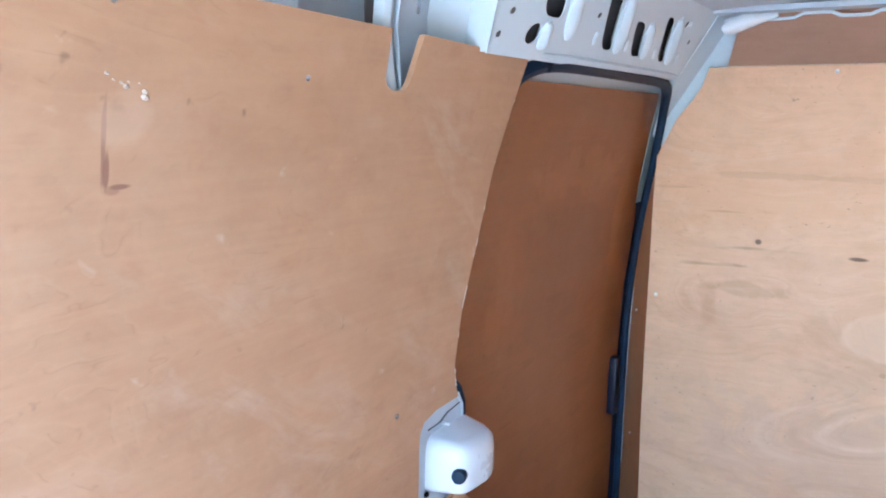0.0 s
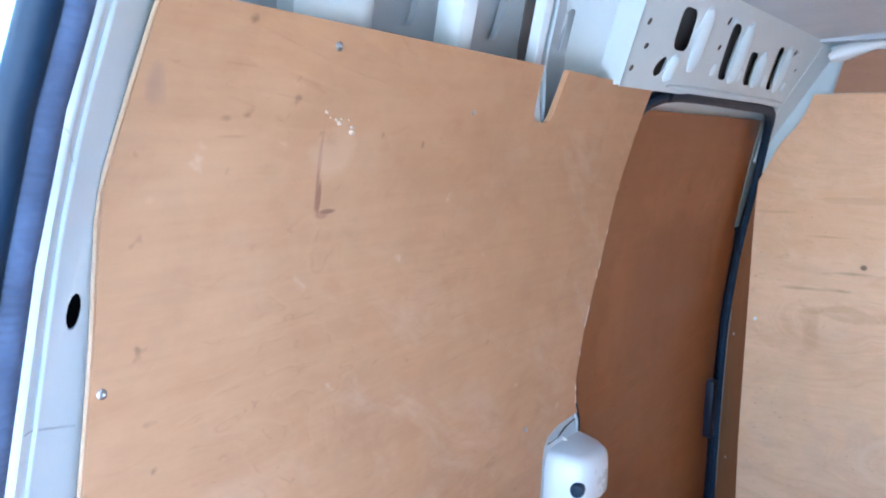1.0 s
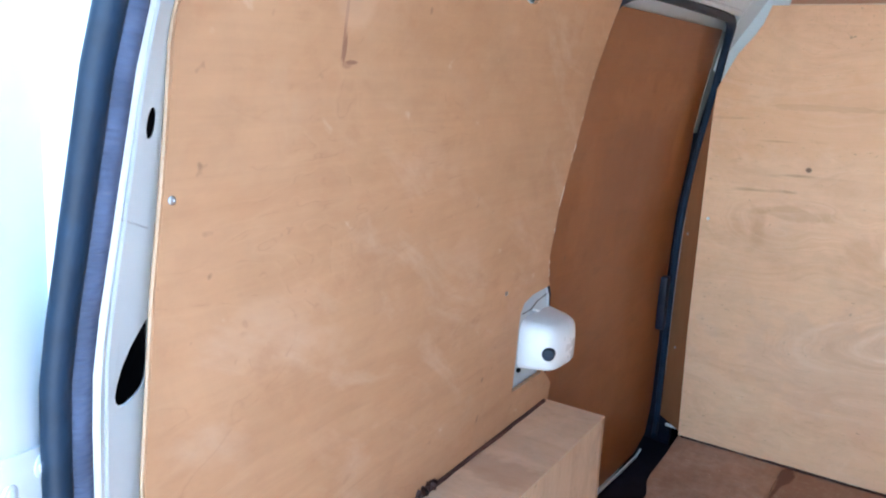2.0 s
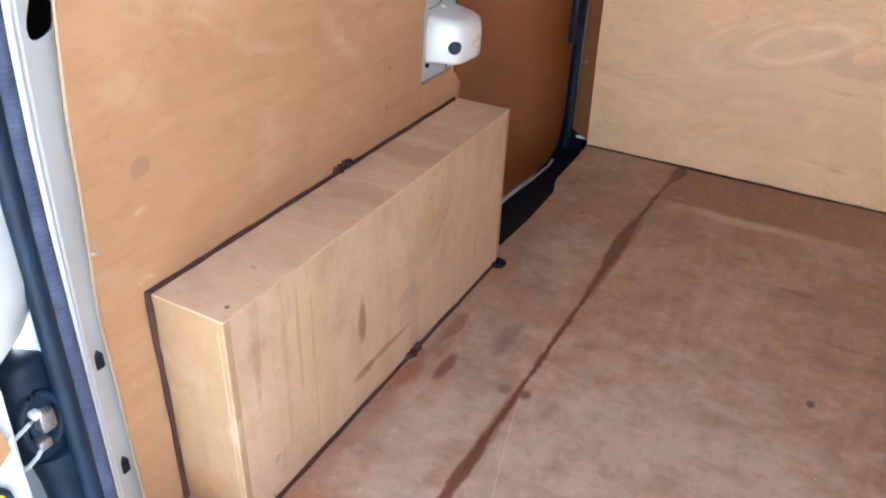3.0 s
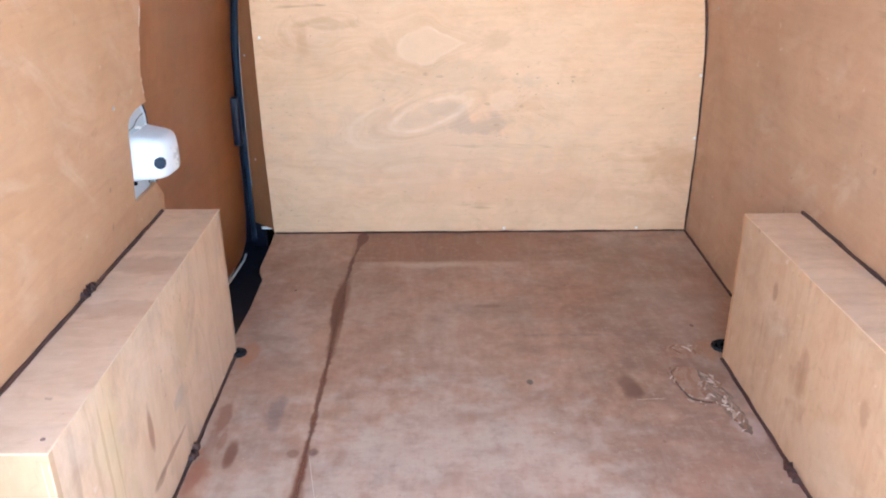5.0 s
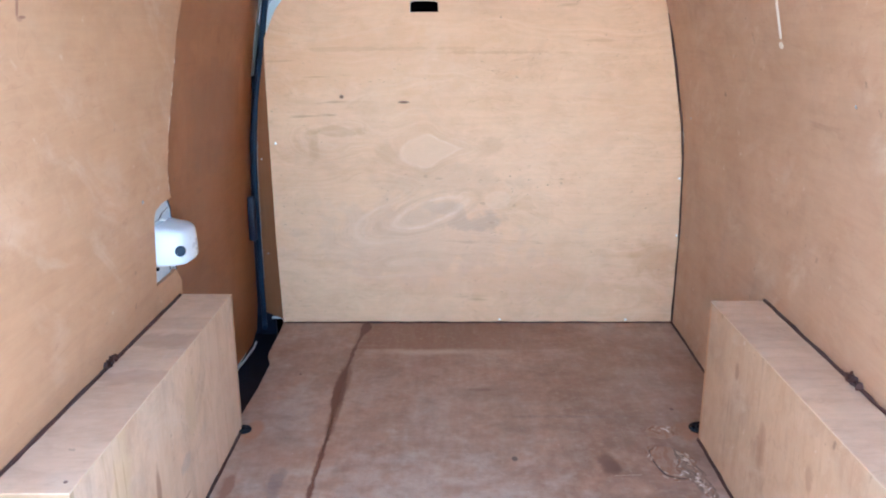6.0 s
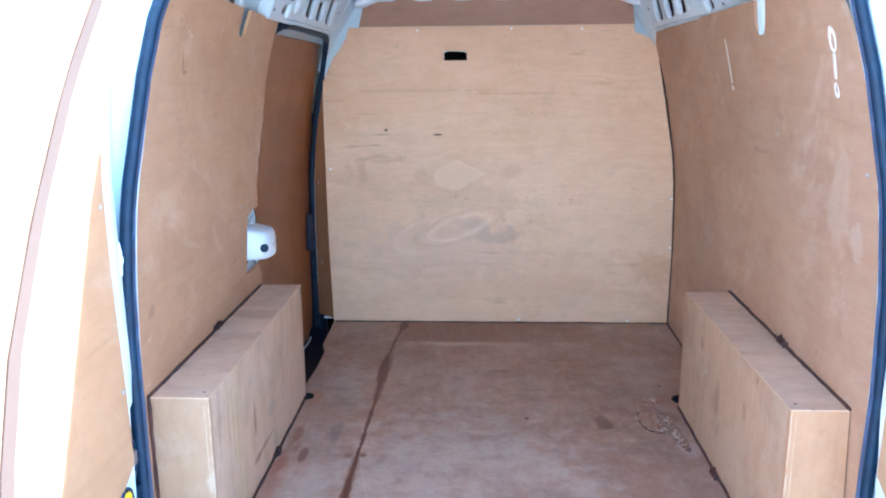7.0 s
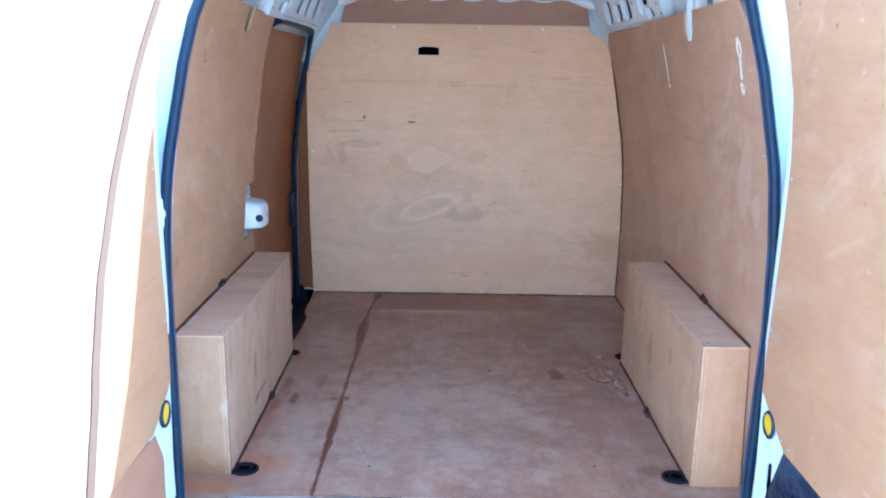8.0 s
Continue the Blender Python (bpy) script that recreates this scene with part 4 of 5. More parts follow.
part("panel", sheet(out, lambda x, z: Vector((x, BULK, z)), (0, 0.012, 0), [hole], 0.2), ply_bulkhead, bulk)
for x, z in ((0.087, 0.014), (0.575, 0.012), (0.742, 0.566), (0.748, 0.349), (-0.355, 1.283), (0.042, 1.287), (0.334, 1.283), (-0.745, 0.7)):
    screw((x, BULK, z), (0, -1, 0), bulk, 1.1, BRIGHT_SCREW)
rng = random.Random(21)
top = [(-0.243 + 0.095 * k / 24, 1.1985 - 0.006 * abs(k / 12 - 1) ** 4) for k in range(25)]
part("rim", tube([(x, BULK - 0.001, z) for x, z in top], [rng.choice((0.0005, 0.0008, 0.0012, 0.0028)) for _ in top], 6), pale_chip, bulk, "splintered pale edge of the hand hole")
tagged(part("bulkhead_steel", sheet([(-0.76, -0.2), (0.92, -0.2), (0.92, 1.44), (-0.92, 1.44), (-0.92, 1.28), (-0.76, 1.09)], lambda x, z: Vector((x, BULK + 0.03, z)), (0, 0.02, 0), [hole], 0.4), white_paint),
       "white painted steel bulkhead behind the lining", "wall", kind="structure")
# added backing behind the hand hole, its black standing for an unlit cab
tagged(part("cab_shade_sheet", block((-1.0, BULK + 0.2, -0.2), (0.95, BULK + 0.22, 1.46)), dark_void), "near-black sheet added for the cab's shade behind the hand hole", "wall", kind="structure")

# header board above the bulkhead, leaning out
head_b = thing("header_board", "darker plywood board above the bulkhead", "header board")
part("panel", sheet([(-0.60, 0), (0.55, 0), (0.53, 0.09), (0.50, 0.13), (-0.53, 0.13), (-0.575, 0.085)], lambda x, v: Vector((x, BULK - 0.002 - 0.45 * v, 1.299 + 0.9 * v)), (0, 0.01, 0.004), step=0.2), ply_head, head_b)
part("edge", block((-0.60, BULK - 0.006, 1.2965), (0.55, BULK + 0.01, 1.2995), 0.001, 1), ply_edge, head_b)
lip = thing("roof_rail", "white pressed steel roof rail with a scalloped edge", "roof rail", kind="structure")
pts = [(-0.60 + 1.15 * i / 60, 1.404 + 0.005 * math.tanh(4 * math.sin(i * 0.75)) - 0.03 * max(0, abs(i / 30 - 1) - 0.85)) for i in range(61)]
part("scalloped_edge", tube([(x, 1.958, z) for x, z in pts], 0.004, 6), white_paint, lip)
part("rail", sheet([(-0.62, 1.90), (0.56, 1.90), (0.56, 1.958), (-0.62, 1.958)], lambda x, y: Vector((x, y, 1.412)), (0, 0, 0.012), step=0.2), grey_paint, lip)
part("end_cap", tube([(-0.60, 1.95, 1.378), (-0.58, 1.95, 1.386), (-0.55, 1.95, 1.396), (-0.51, 1.95, 1.404), (-0.48, 1.95, 1.408)], [0.010, 0.019, 0.019, 0.012, 0.005], 12), white_plastic, lip)
part("end_cap", tube([(0.555, 1.95, 1.378), (0.535, 1.95, 1.386), (0.505, 1.95, 1.396), (0.465, 1.95, 1.404), (0.435, 1.95, 1.408)], [0.010, 0.019, 0.019, 0.012, 0.005], 12), white_plastic, lip)

# side linings
lining_l = thing("side_lining", "tan varnished plywood side lining with a rounded front edge", "side lining")
left_outline = [(0.166, 0.0), (0.164, 0.3), (0.160, 0.5), (0.157, 0.7), (0.164, 0.9), (0.174, 1.03), (0.180, 1.14), (0.196, 1.20), (0.206, 1.26), (0.212, 1.288), (0.774, 1.276), (0.779, 1.251), (0.787, 1.220), (0.793, 1.211), (0.803, 1.2055), (0.815, 1.2035),
                (0.829, 1.2035), (0.838, 1.206), (0.843, 1.214), (0.844, 1.248), (0.845, 1.275), (1.16, 1.266), (1.163, 1.20), (1.125, 1.09), (1.093, 0.97), (1.068, 0.86), (1.064, 0.76), (1.076, 0.715), (1.092, 0.692), (1.02, 0.690), (0.985, 0.680), (0.976, 0.663), (0.977, 0.64), (1.001, 0.487), (1.125, 0.486), (1.135, 0.492), (1.147, 0.485), (1.20, 0.44), (1.20, 0.0)]
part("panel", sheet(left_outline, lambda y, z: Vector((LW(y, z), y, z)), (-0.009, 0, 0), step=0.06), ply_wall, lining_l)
for y, z in ((0.179, 0.982), (0.162, 0.513), (0.644, 1.213), (0.395, 1.264), (0.9, 0.72)):
    screw((LW(y, z), y, z), (1, 0, 0), lining_l)
front = [(1.163, 1.20), (1.125, 1.09), (1.093, 0.97), (1.068, 0.86), (1.064, 0.76), (1.085, 0.70)]
front = [(a[0] + (b[0] - a[0]) * k / 14, a[1] + (b[1] - a[1]) * k / 14) for a, b in zip(front, front[1:]) for k in range(14)]
rng = random.Random(12)
part("raw_edge", tube([(LW(y, z) - 0.001, y - 0.0004, z) for y, z in front], [rng.choice((0.0005, 0.0007, 0.0009, 0.0022)) for _ in front], 6), worn_wood, lining_l, "chipped pale edge")
edge_pts = [(LW(y, z) - 0.0045, y - 0.0008, z) for z in np.linspace(0.005, 1.284, 40) for y in [lerp(z, [p[1] for p in left_outline[:10]], [p[0] for p in left_outline[:10]])]]
part("raw_edge", tube(edge_pts, [0.0016] * len(edge_pts), 6), ply_edge, lining_l, "pale raw plywood edge")
# splintered dots over a pencil line
bm = bmesh.new()
rng = random.Random(4)
for y, z in ((0.398, 1.206), (0.405, 1.201), (0.413, 1.199), (0.42, 1.2), (0.431, 1.199), (0.437, 1.192), (0.438, 1.187), (0.418, 1.196)):
    k = rng.uniform(0.5, 0.95)
    join(bm, tube([(LW(y, z) + 0.0004, y - 0.005 * k, z + 0.0015), (LW(y, z) + 0.0015, y - 0.001, z), (LW(y, z) + 0.0012, y + 0.002, z - 0.001), (LW(y, z) + 0.0004, y + 0.005 * k, z - 0.002)], [0.0012, 0.0033 * k, 0.0028 * k, 0.001], 7))
part("splinters", bm, worn_wood, lining_l, "pale splintered wood")

lining_r = thing("side_lining", "tan plywood side lining with pale scuffs and worn slots", "side lining")
right_outline = [(0.13, 0.0), (0.14, 0.5), (0.155, 0.9), (0.17, 1.03), (0.185, 1.14), (0.215, 1.22), (0.24, 1.272), (0.625, 1.272), (0.662, 1.222), (0.688, 1.197), (0.700, 1.188), (0.733, 1.188), (0.746, 1.198), (0.742, 1.22), (0.712, 1.272), (2.02, 1.268), (2.02, 0.0)]
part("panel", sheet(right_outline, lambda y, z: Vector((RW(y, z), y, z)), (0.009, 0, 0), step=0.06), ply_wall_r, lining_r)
for y, z in ((0.71, 0.943), (0.2, 0.9), (1.9, 0.8)):
    screw((RW(y, z), y, z), (-1, 0, 0), lining_r)
ring = [oval(0.294, 1.160, 0.017, 0.026, 18), oval(0.292, 1.156, 0.009, 0.016, 12)]
lower_ring = [oval(0.314, 1.060, 0.012, 0.016, 16), oval(0.312, 1.062, 0.006, 0.009, 10)]
for outl, gap in ((slot(1.047, 1.19, 1.060, 1.072, 0.006), ()), (oval(1.063, 1.053, 0.012, 0.008), ()), (ring[0], ring[1:]), (slot(0.298, 1.128, 0.307, 1.088, 0.006), ()), (lower_ring[0], lower_ring[1:])):
    part("worn_patch", sheet(outl, lambda y, z: Vector((RW(y, z) - 0.0012, y, z)), (0.003, 0, 0), gap, 0.012), pale_chip, lining_r, "pale bare wood where the varnish is worn")

# wheel arch boxes
def wheel_box(xn, xf, y0, y1, wall, side, group, face, end):
    """A plywood box on the floor against a side wall; xn, xf: its inner face near the rear and near the front."""
    ob = thing("wheel_arch_box", "stained plywood wheel arch box on the floor", "wheel arch box", group=group)
    h, t = 0.403, 0.012
    fx = lambda y: xn + (xf - xn) * (y - y0) / (y1 - y0)
    ply = side * t
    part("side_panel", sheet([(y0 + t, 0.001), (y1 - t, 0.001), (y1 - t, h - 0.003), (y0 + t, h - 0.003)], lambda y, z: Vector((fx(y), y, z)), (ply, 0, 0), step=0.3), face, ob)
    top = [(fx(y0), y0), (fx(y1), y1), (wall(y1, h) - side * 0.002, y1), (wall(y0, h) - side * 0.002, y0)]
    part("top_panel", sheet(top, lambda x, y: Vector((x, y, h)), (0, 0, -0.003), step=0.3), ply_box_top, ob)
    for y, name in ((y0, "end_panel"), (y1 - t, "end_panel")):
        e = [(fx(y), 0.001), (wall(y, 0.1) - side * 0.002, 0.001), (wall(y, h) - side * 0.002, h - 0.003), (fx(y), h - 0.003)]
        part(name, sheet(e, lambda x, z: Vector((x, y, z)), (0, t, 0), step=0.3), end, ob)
    # raw plies along the edges
    rng = random.Random(int(xn * 100) + 200)
    part("raw_edge", tube([(fx(y0) + side * 0.0025 + rng.uniform(-0.0008, 0.0008), y0 + 0.0008, 0.004 + (h - 0.008) * k / 30) for k in range(31)], [rng.uniform(0.0007, 0.0018) for k in range(31)], 6), ply_edge, ob, "raw pale plywood edge")
    part("raw_edge", tube([(fx(y0 + (y1 - y0) * k / 60), y0 + (y1 - y0) * k / 60, h - 0.0016) for k in range(61)], [rng.uniform(0.0004, 0.0014) for k in range(61)], 6), ply_edge, ob, "raw pale plywood edge")
    part("joint", tube([(fx(y0) + ply + rng.uniform(-0.0006, 0.0006), y0 + 0.0002, 0.004 + (h - 0.02) * k / 20) for k in range(21)], [rng.uniform(0.0003, 0.0009) for k in range(21)], 5), ply_edge, ob, "pale line of the side panel's edge")
    part("raw_edge", tube([(fx(y0) + side * 0.004 * k, y0 + 0.0006, h - 0.0016) for k in range(24)], [rng.uniform(0.0005, 0.0016) for k in range(24)], 6), ply_edge, ob, "raw pale plywood edge")
    screw((fx(y0) + side * 0.02, y0 + 0.03, h), (0, 0, 1), ob, 0.8, RUSTY_SCREW)
    return ob


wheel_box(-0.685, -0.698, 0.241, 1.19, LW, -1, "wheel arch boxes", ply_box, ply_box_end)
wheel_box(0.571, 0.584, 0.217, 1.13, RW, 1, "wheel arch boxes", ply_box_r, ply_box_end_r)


def bead(path, label, lump=None):
    """A line of brown sealant, with a rough lump where two ends meet."""
    ob = thing("sealant_bead", label, "sealant")
    rng = random.Random(len(path) + int(path[0][1] * 100))
    fine = []
    for a, b in zip(path, path[1:]):
        k = max(1, int(math.dist(a, b) / 0.03))
        fine += [Vector(a).lerp(Vector(b), j / k) for j in range(k)]
    fine.append(Vector(path[-1]))
    part("bead", tube([p + Vector([rng.uniform(-0.0007, 0.0007) for _ in range(3)]) for p in fine], [rng.uniform(0.0036, 0.0052) for _ in fine], 6), sealant, ob)
    if lump is not None:
        d = (fine[-1] - fine[0]).normalized()
        pts = [Vector(lump) + d * (0.058 * (k / 11 - 0.5)) + Vector([rng.uniform(-0.0035, 0.0035) for _ in range(3)]) for k in range(12)]
        bm = tube(pts, [0.004 if k in (0, 11) else rng.uniform(0.0055, 0.012) for k in range(12)], 7)
        part("lump", bm, sealant, ob)
    return ob


bead([(LW(0.238, 0.0) + 0.004, 0.236, 0.0), (LW(0.238, 0.2) + 0.004, 0.236, 0.2), (LW(0.238, 0.41) + 0.003, 0.236, 0.41)], "dark brown sealant line up the box end")
bead([(LW(y, 0.41) + 0.003, y, 0.405) for y in (0.236, 0.5, 0.8, 1.0, 1.175)], "dark brown sealant line along the box top", (LW(0.72, 0.41) + 0.004, 0.72, 0.412))
bead([(-0.683, 0.26, 0.003), (-0.688, 0.7, 0.003), (-0.694, 1.15, 0.003)], "dark brown sealant line along the box foot", (-0.686, 0.754, 0.004))
bead([(RW(y, 0.41) - 0.003, y, 0.405) for y in (0.217, 0.5, 0.8, 1.0, 1.13)], "dark brown sealant line along the box top", (RW(0.626, 0.41) - 0.004, 0.626, 0.412))
bead([(0.569, 0.23, 0.003), (0.575, 0.7, 0.003), (0.580, 1.12, 0.003)], "dark brown sealant line along the box foot", (0.571, 0.672, 0.004))
bead([(RW(y, 0.0) - 0.003, y, 0.002) for y in (1.14, 1.6, 2.02)], "dark brown sealant line along the floor")
bead([(-0.75, BULK - 0.003, 0.001), (0.0, BULK - 0.003, 0.001), (0.752, BULK - 0.003, 0.001)], "thin dark sealant line under the bulkhead")
bead([(x - 0.002, BULK - 0.005, z) for x, z in ((0.755, 0.003), (0.76, 0.35), (0.751, 0.64), (0.735, 0.78), (0.711, 0.907), (0.685, 1.05), (0.663, 1.154))], "dark sealant line up the bulkhead edge")


# tie-down cups in the floor
def tie_down(x, y, r=1.0):
    ob = thing("tie_down_ring", "black tie-down cup sunk in the floor by a box corner", "tie-down ring", group="tie-down rings")
    bm = bmesh.new()
    tube([(x + r * 0.036 * math.cos(a * math.pi / 10), y + r * 0.03 * math.sin(a * math.pi / 10), 0.003) for a in range(20)], 0.005, 8, bm, True)
    part("rim", bm, cup_black, ob)
    part("cup", sheet(oval(x, y, r * 0.034, r * 0.028, 16), lambda u, v: Vector((u, v, 0.0018)), (0, 0, -0.001), step=0.02), dark_void, ob)
    part("ring", tube([(x + r * 0.02 * math.cos(a * math.pi / 8), y + r * 0.018 * math.sin(a * math.pi / 8), 0.006) for a in range(16)], 0.003, 6, closed=True), cup_black, ob)
    return ob


for x, y, r in ((-0.655, 0.27, 1.0), (-0.694, 1.172, 0.62), (0.547, 0.262, 1.0), (0.612, 1.184, 0.95)):
    tie_down(x, y, r)

# splintered hole in the floor
def flake(bm, c, long, wide, turn, lift, rng):
    """A torn sliver of veneer: an uneven tapered plate, one end lifted."""
    d, e = Vector((math.cos(turn), math.sin(turn), 0)), Vector((-math.sin(turn), math.cos(turn), 0))
    ring = []
    for u, w in ((-1, 0.3), (-0.4, 0.9), (0.3, 1.0), (0.8, 0.6), (1.0, 0.1)):
        for q in (1, -1):
            ring.append((u, q * w * rng.uniform(0.5, 1.1)))
    top = [bm.verts.new(c + d * (u * long) + e * (w * wide) + Vector((0, 0, lift * (u + 1) * 0.5 + 0.0012))) for u, w in ring]
    low = [bm.verts.new(v.co - Vector((0, 0, 0.0011))) for v in top]
    for k in range(0, 8, 2):
        bm.faces.new((top[k], top[k + 1], top[k + 3], top[k + 2]))
        bm.faces.new((low[k], low[k + 2], low[k + 3], low[k + 1]))
        bm.faces.new((top[k], top[k + 2], low[k + 2], low[k]))
        bm.faces.new((top[k + 1], low[k + 1], low[k + 3], top[k + 3]))
    bm.faces.new((top[0], low[0], low[1], top[1]))
    bm.faces.new((top[8], top[9], low[9], low[8]))


def ragged_plate(outline, z, jitter, seed):
    """A thin torn layer with an uneven outline."""
    r = random.Random(seed)
    pts = [(x + r.uniform(-jitter, jitter), y + r.uniform(-jitter, jitter)) for x, y in dense(outline, 0.009)]
    return sheet(pts, lambda x, y: Vector((x, y, z)), (0, 0, -0.0004), step=0.05)


chips = thing("splintered_patch", "splintered and scraped patch in the floor board", "floor damage", kind="stuff")
rng = random.Random(9)
for name, mat, count, size in (("torn_veneer", torn_wood, 30, 0.8), ("worn_flakes", chip_wood, 34, 0.8), ("splinters", worn_wood, 26, 0.6)):
    bm = bmesh.new()
    rim_line = [(0.456, 1.080), (0.430, 1.062), (0.428, 1.03), (0.433, 0.985), (0.445, 0.945), (0.475, 0.930), (0.495, 0.935), (0.489, 0.98), (0.494, 1.01), (0.512, 1.048), (0.524, 1.01), (0.532, 0.96), (0.520, 0.91), (0.534, 0.87), (0.530, 0.82)]
    for i in range(count):
        k = rng.random() ** 0.65 * (len(rim_line) - 1)
        p, q = rim_line[int(k)], rim_line[int(k) + 1]
        c = Vector((p[0] + (q[0] - p[0]) * (k % 1) + rng.gauss(0, 0.005), p[1] + (q[1] - p[1]) * (k % 1) + rng.gauss(0, 0.01), 0.0))
        if i % 11 == 0:
            c = Vector((0.48 + rng.uniform(-0.015, 0.05), 1.19 + rng.uniform(-0.03, 0.015), 0.0))
        flake(bm, c, rng.uniform(0.006, 0.020) * size, rng.uniform(0.002, 0.0065) * size, math.atan2(q[1] - p[1], q[0] - p[0]) + rng.gauss(0.0, 0.45), rng.uniform(0.0, 0.004), rng)
    part(name, bm, mat, chips)
part("stripped_veneer", ragged_plate([(0.430, 1.06), (0.433, 1.0), (0.445, 0.948), (0.474, 0.933), (0.520, 0.925), (0.515, 1.05), (0.485, 1.085), (0.455, 1.082)], 0.0006, 0.0035, 5), peeled, chips, "brown layer under the torn veneer")
part("rough_core", ragged_plate([(0.487, 1.0), (0.49, 0.94), (0.512, 0.90), (0.527, 0.86), (0.522, 0.81), (0.541, 0.80), (0.551, 0.86), (0.544, 0.95), (0.530, 1.015), (0.515, 1.058), (0.500, 1.072)], 0.0011, 0.004, 6), grey_core, chips, "rough grey bare wood")
part("scuff_line", tube([(0.313 + 0.0082 * k, 0.941 + 0.0006 * k + 0.0015 * (k % 2), 0.0002) for k in range(10)], [0.0002, 0.0012, 0.0006, 0.0013, 0.0005, 0.001, 0.0015, 0.0006, 0.0012, 0.0003], 5), chip_wood, chips, "short pale scuff")
part("torn_groove", tube([(x, y, 0.0008) for x, y in ((0.456, 1.083), (0.432, 1.064), (0.429, 1.03), (0.434, 0.985), (0.442, 0.955), (0.449, 0.941), (0.476, 0.930), (0.500, 0.926))], [0.0006, 0.0016, 0.0012, 0.0018, 0.0022, 0.0024, 0.0016, 0.0006], 6), shadow_groove_brown, chips, "dark torn edge")
part("stripped_veneer", ragged_plate([(0.455, 1.13), (0.445, 1.17), (0.475, 1.203), (0.54, 1.195), (0.55, 1.16), (0.51, 1.13)], 0.0006, 0.006, 8), peeled, chips, "scraped brown veneer")

# ---- sliding door ----
def SD(y, z):
    return -lerp(z, (-0.1, 0.0, 0.4, 0.7, 0.95, 1.1, 1.24, 1.3), (0.862, 0.868, 0.868, 0.855, 0.825, 0.795, 0.762, 0.745))


slide = thing("sliding_door", "closed sliding door lined with dark stained plywood", "sliding door")
part("lining", sheet([(1.0, -0.03), (1.6, -0.042), (1.8, -0.055), (1.95, -0.06), (2.04, -0.03), (2.08, 0.06), (2.085, 0.5), (2.08, 0.88), (2.072, 0.925), (2.060, 0.94), (2.018, 1.232), (1.0, 1.236)], lambda y, z: Vector((SD(y, z), y, z)), (-0.008, 0, 0), step=0.06), ply_door, slide)
part("steel_skin", sheet([(0.98, -0.06), (1.80, -0.08), (1.97, -0.07), (2.03, 0.0), (2.035, 0.95), (2.07, 0.98), (2.07, 1.30), (0.98, 1.30)], lambda y, z: Vector((SD(y, z) - 0.012, y, z)), (-0.02, 0, 0), step=0.1), white_paint, slide)
part("lower_edge", tube([(SD(y, z) + 0.004, y, z) for y, z in ((1.45, -0.04), (1.62, -0.05), (1.8, -0.066), (1.95, -0.074), (1.99, -0.066))], 0.0045, 8), white_plastic, slide, "pale bottom edge of the door")
part("door_guide", block((-0.868, 2.025, 0.33), (-0.842, 2.06, 0.50), 0.006), black_plastic, slide, "black door latch guide")
frame_seal = thing("door_seal", "black rubber seal round the sliding door opening", "door seal", kind="structure")
seal_path = [(-0.776, 1.150, 1.165), (-0.760, 1.153, 1.20), (-0.743, 1.168, 1.234), (-0.728, 1.203, 1.253), (-0.718, 1.26, 1.261), (-0.714, 1.36, 1.263), (-0.714, 1.6, 1.261), (-0.716, 1.84, 1.257), (-0.721, 1.92, 1.249), (-0.731, 1.968, 1.228), (-0.748, 2.005, 1.18), (-0.768, 2.036, 1.1),
             (-0.789, 2.062, 1.0), (-0.811, 2.082, 0.9), (-0.829, 2.094, 0.8), (-0.841, 2.100, 0.7), (-0.848, 2.103, 0.6), (-0.853, 2.105, 0.35), (-0.851, 2.10, 0.12), (-0.845, 2.08, 0.01), (-0.83, 2.02, -0.02)]
fine = smooth_path(seal_path)
part("rubber", tube(fine, [lerp(p.z, (0.9, 1.2, 1.25), (0.0098, 0.0115, 0.0135)) for p in fine], 10), black_rubber, frame_seal)
part("steel_edge", tube([p + Vector((0.0115, 0.002, 0.0)) for p in fine if 0.15 < p.z < 0.72], 0.0007, 6), grey_paint, frame_seal)
part("steel_strip", sheet([(2.062, 0.94), (2.10, 0.94), (2.10, 1.228), (2.020, 1.228)], lambda y, z: Vector((SD(y, z) + 0.001, y, z)), (-0.006, 0, 0), step=0.04), dull_steel, slide, "bare painted steel strip")
step_well = thing("door_step", "black plastic step inside the sliding door", "door step", kind="structure")
part("tread", sheet([(-0.90, 1.15), (-0.70, 1.15), (-0.70, 2.11), (-0.90, 2.14)], lambda x, y: Vector((x, y, -0.09)), (0, 0, -0.02), step=0.2), black_plastic, step_well)
part("kick_strip", block((-0.812, 2.066, 0.001), (-0.765, 2.076, 0.010), 0.002), white_plastic, step_well, "pale strip at the foot of the post")

# post between the sliding door and the bulkhead
post = thing("post_trim", "narrow brown plywood strip beside the bulkhead", "trim", kind="structure")
part("strip", sheet([(0, 0.012), (1.28, 0.012), (1.27, 0.62), (1.15, 0.76), (0.85, 0.90), (0.45, 1.0), (0.0, 1.07)], lambda u, z: Vector((-0.762 - 0.065 * u, BULK + 0.012 + 0.06 * u, z)), (0.002, 0.008, 0), step=0.2), ply_post, post)
for u, z in ((0.80, 0.634), (0.78, 0.265)):
    screw((-0.762 - 0.065 * u, BULK + 0.012 + 0.06 * u, z), (0.7, -0.7, 0), post)

# added sheet that stops light leaking past the seal and keeps the gap dark
tagged(part("gap_filler", sheet([(-0.93, -0.1), (-0.815, -0.1), (-0.815, 0.9), (-0.78, 1.05), (-0.75, 1.3), (-0.93, 1.3)], lambda x, z: Vector((x, 2.140, z)), (0, 0.02, 0), step=0.2), black_plastic),
       "black sheet added to close the gap behind the door seal", "pillar", kind="structure")

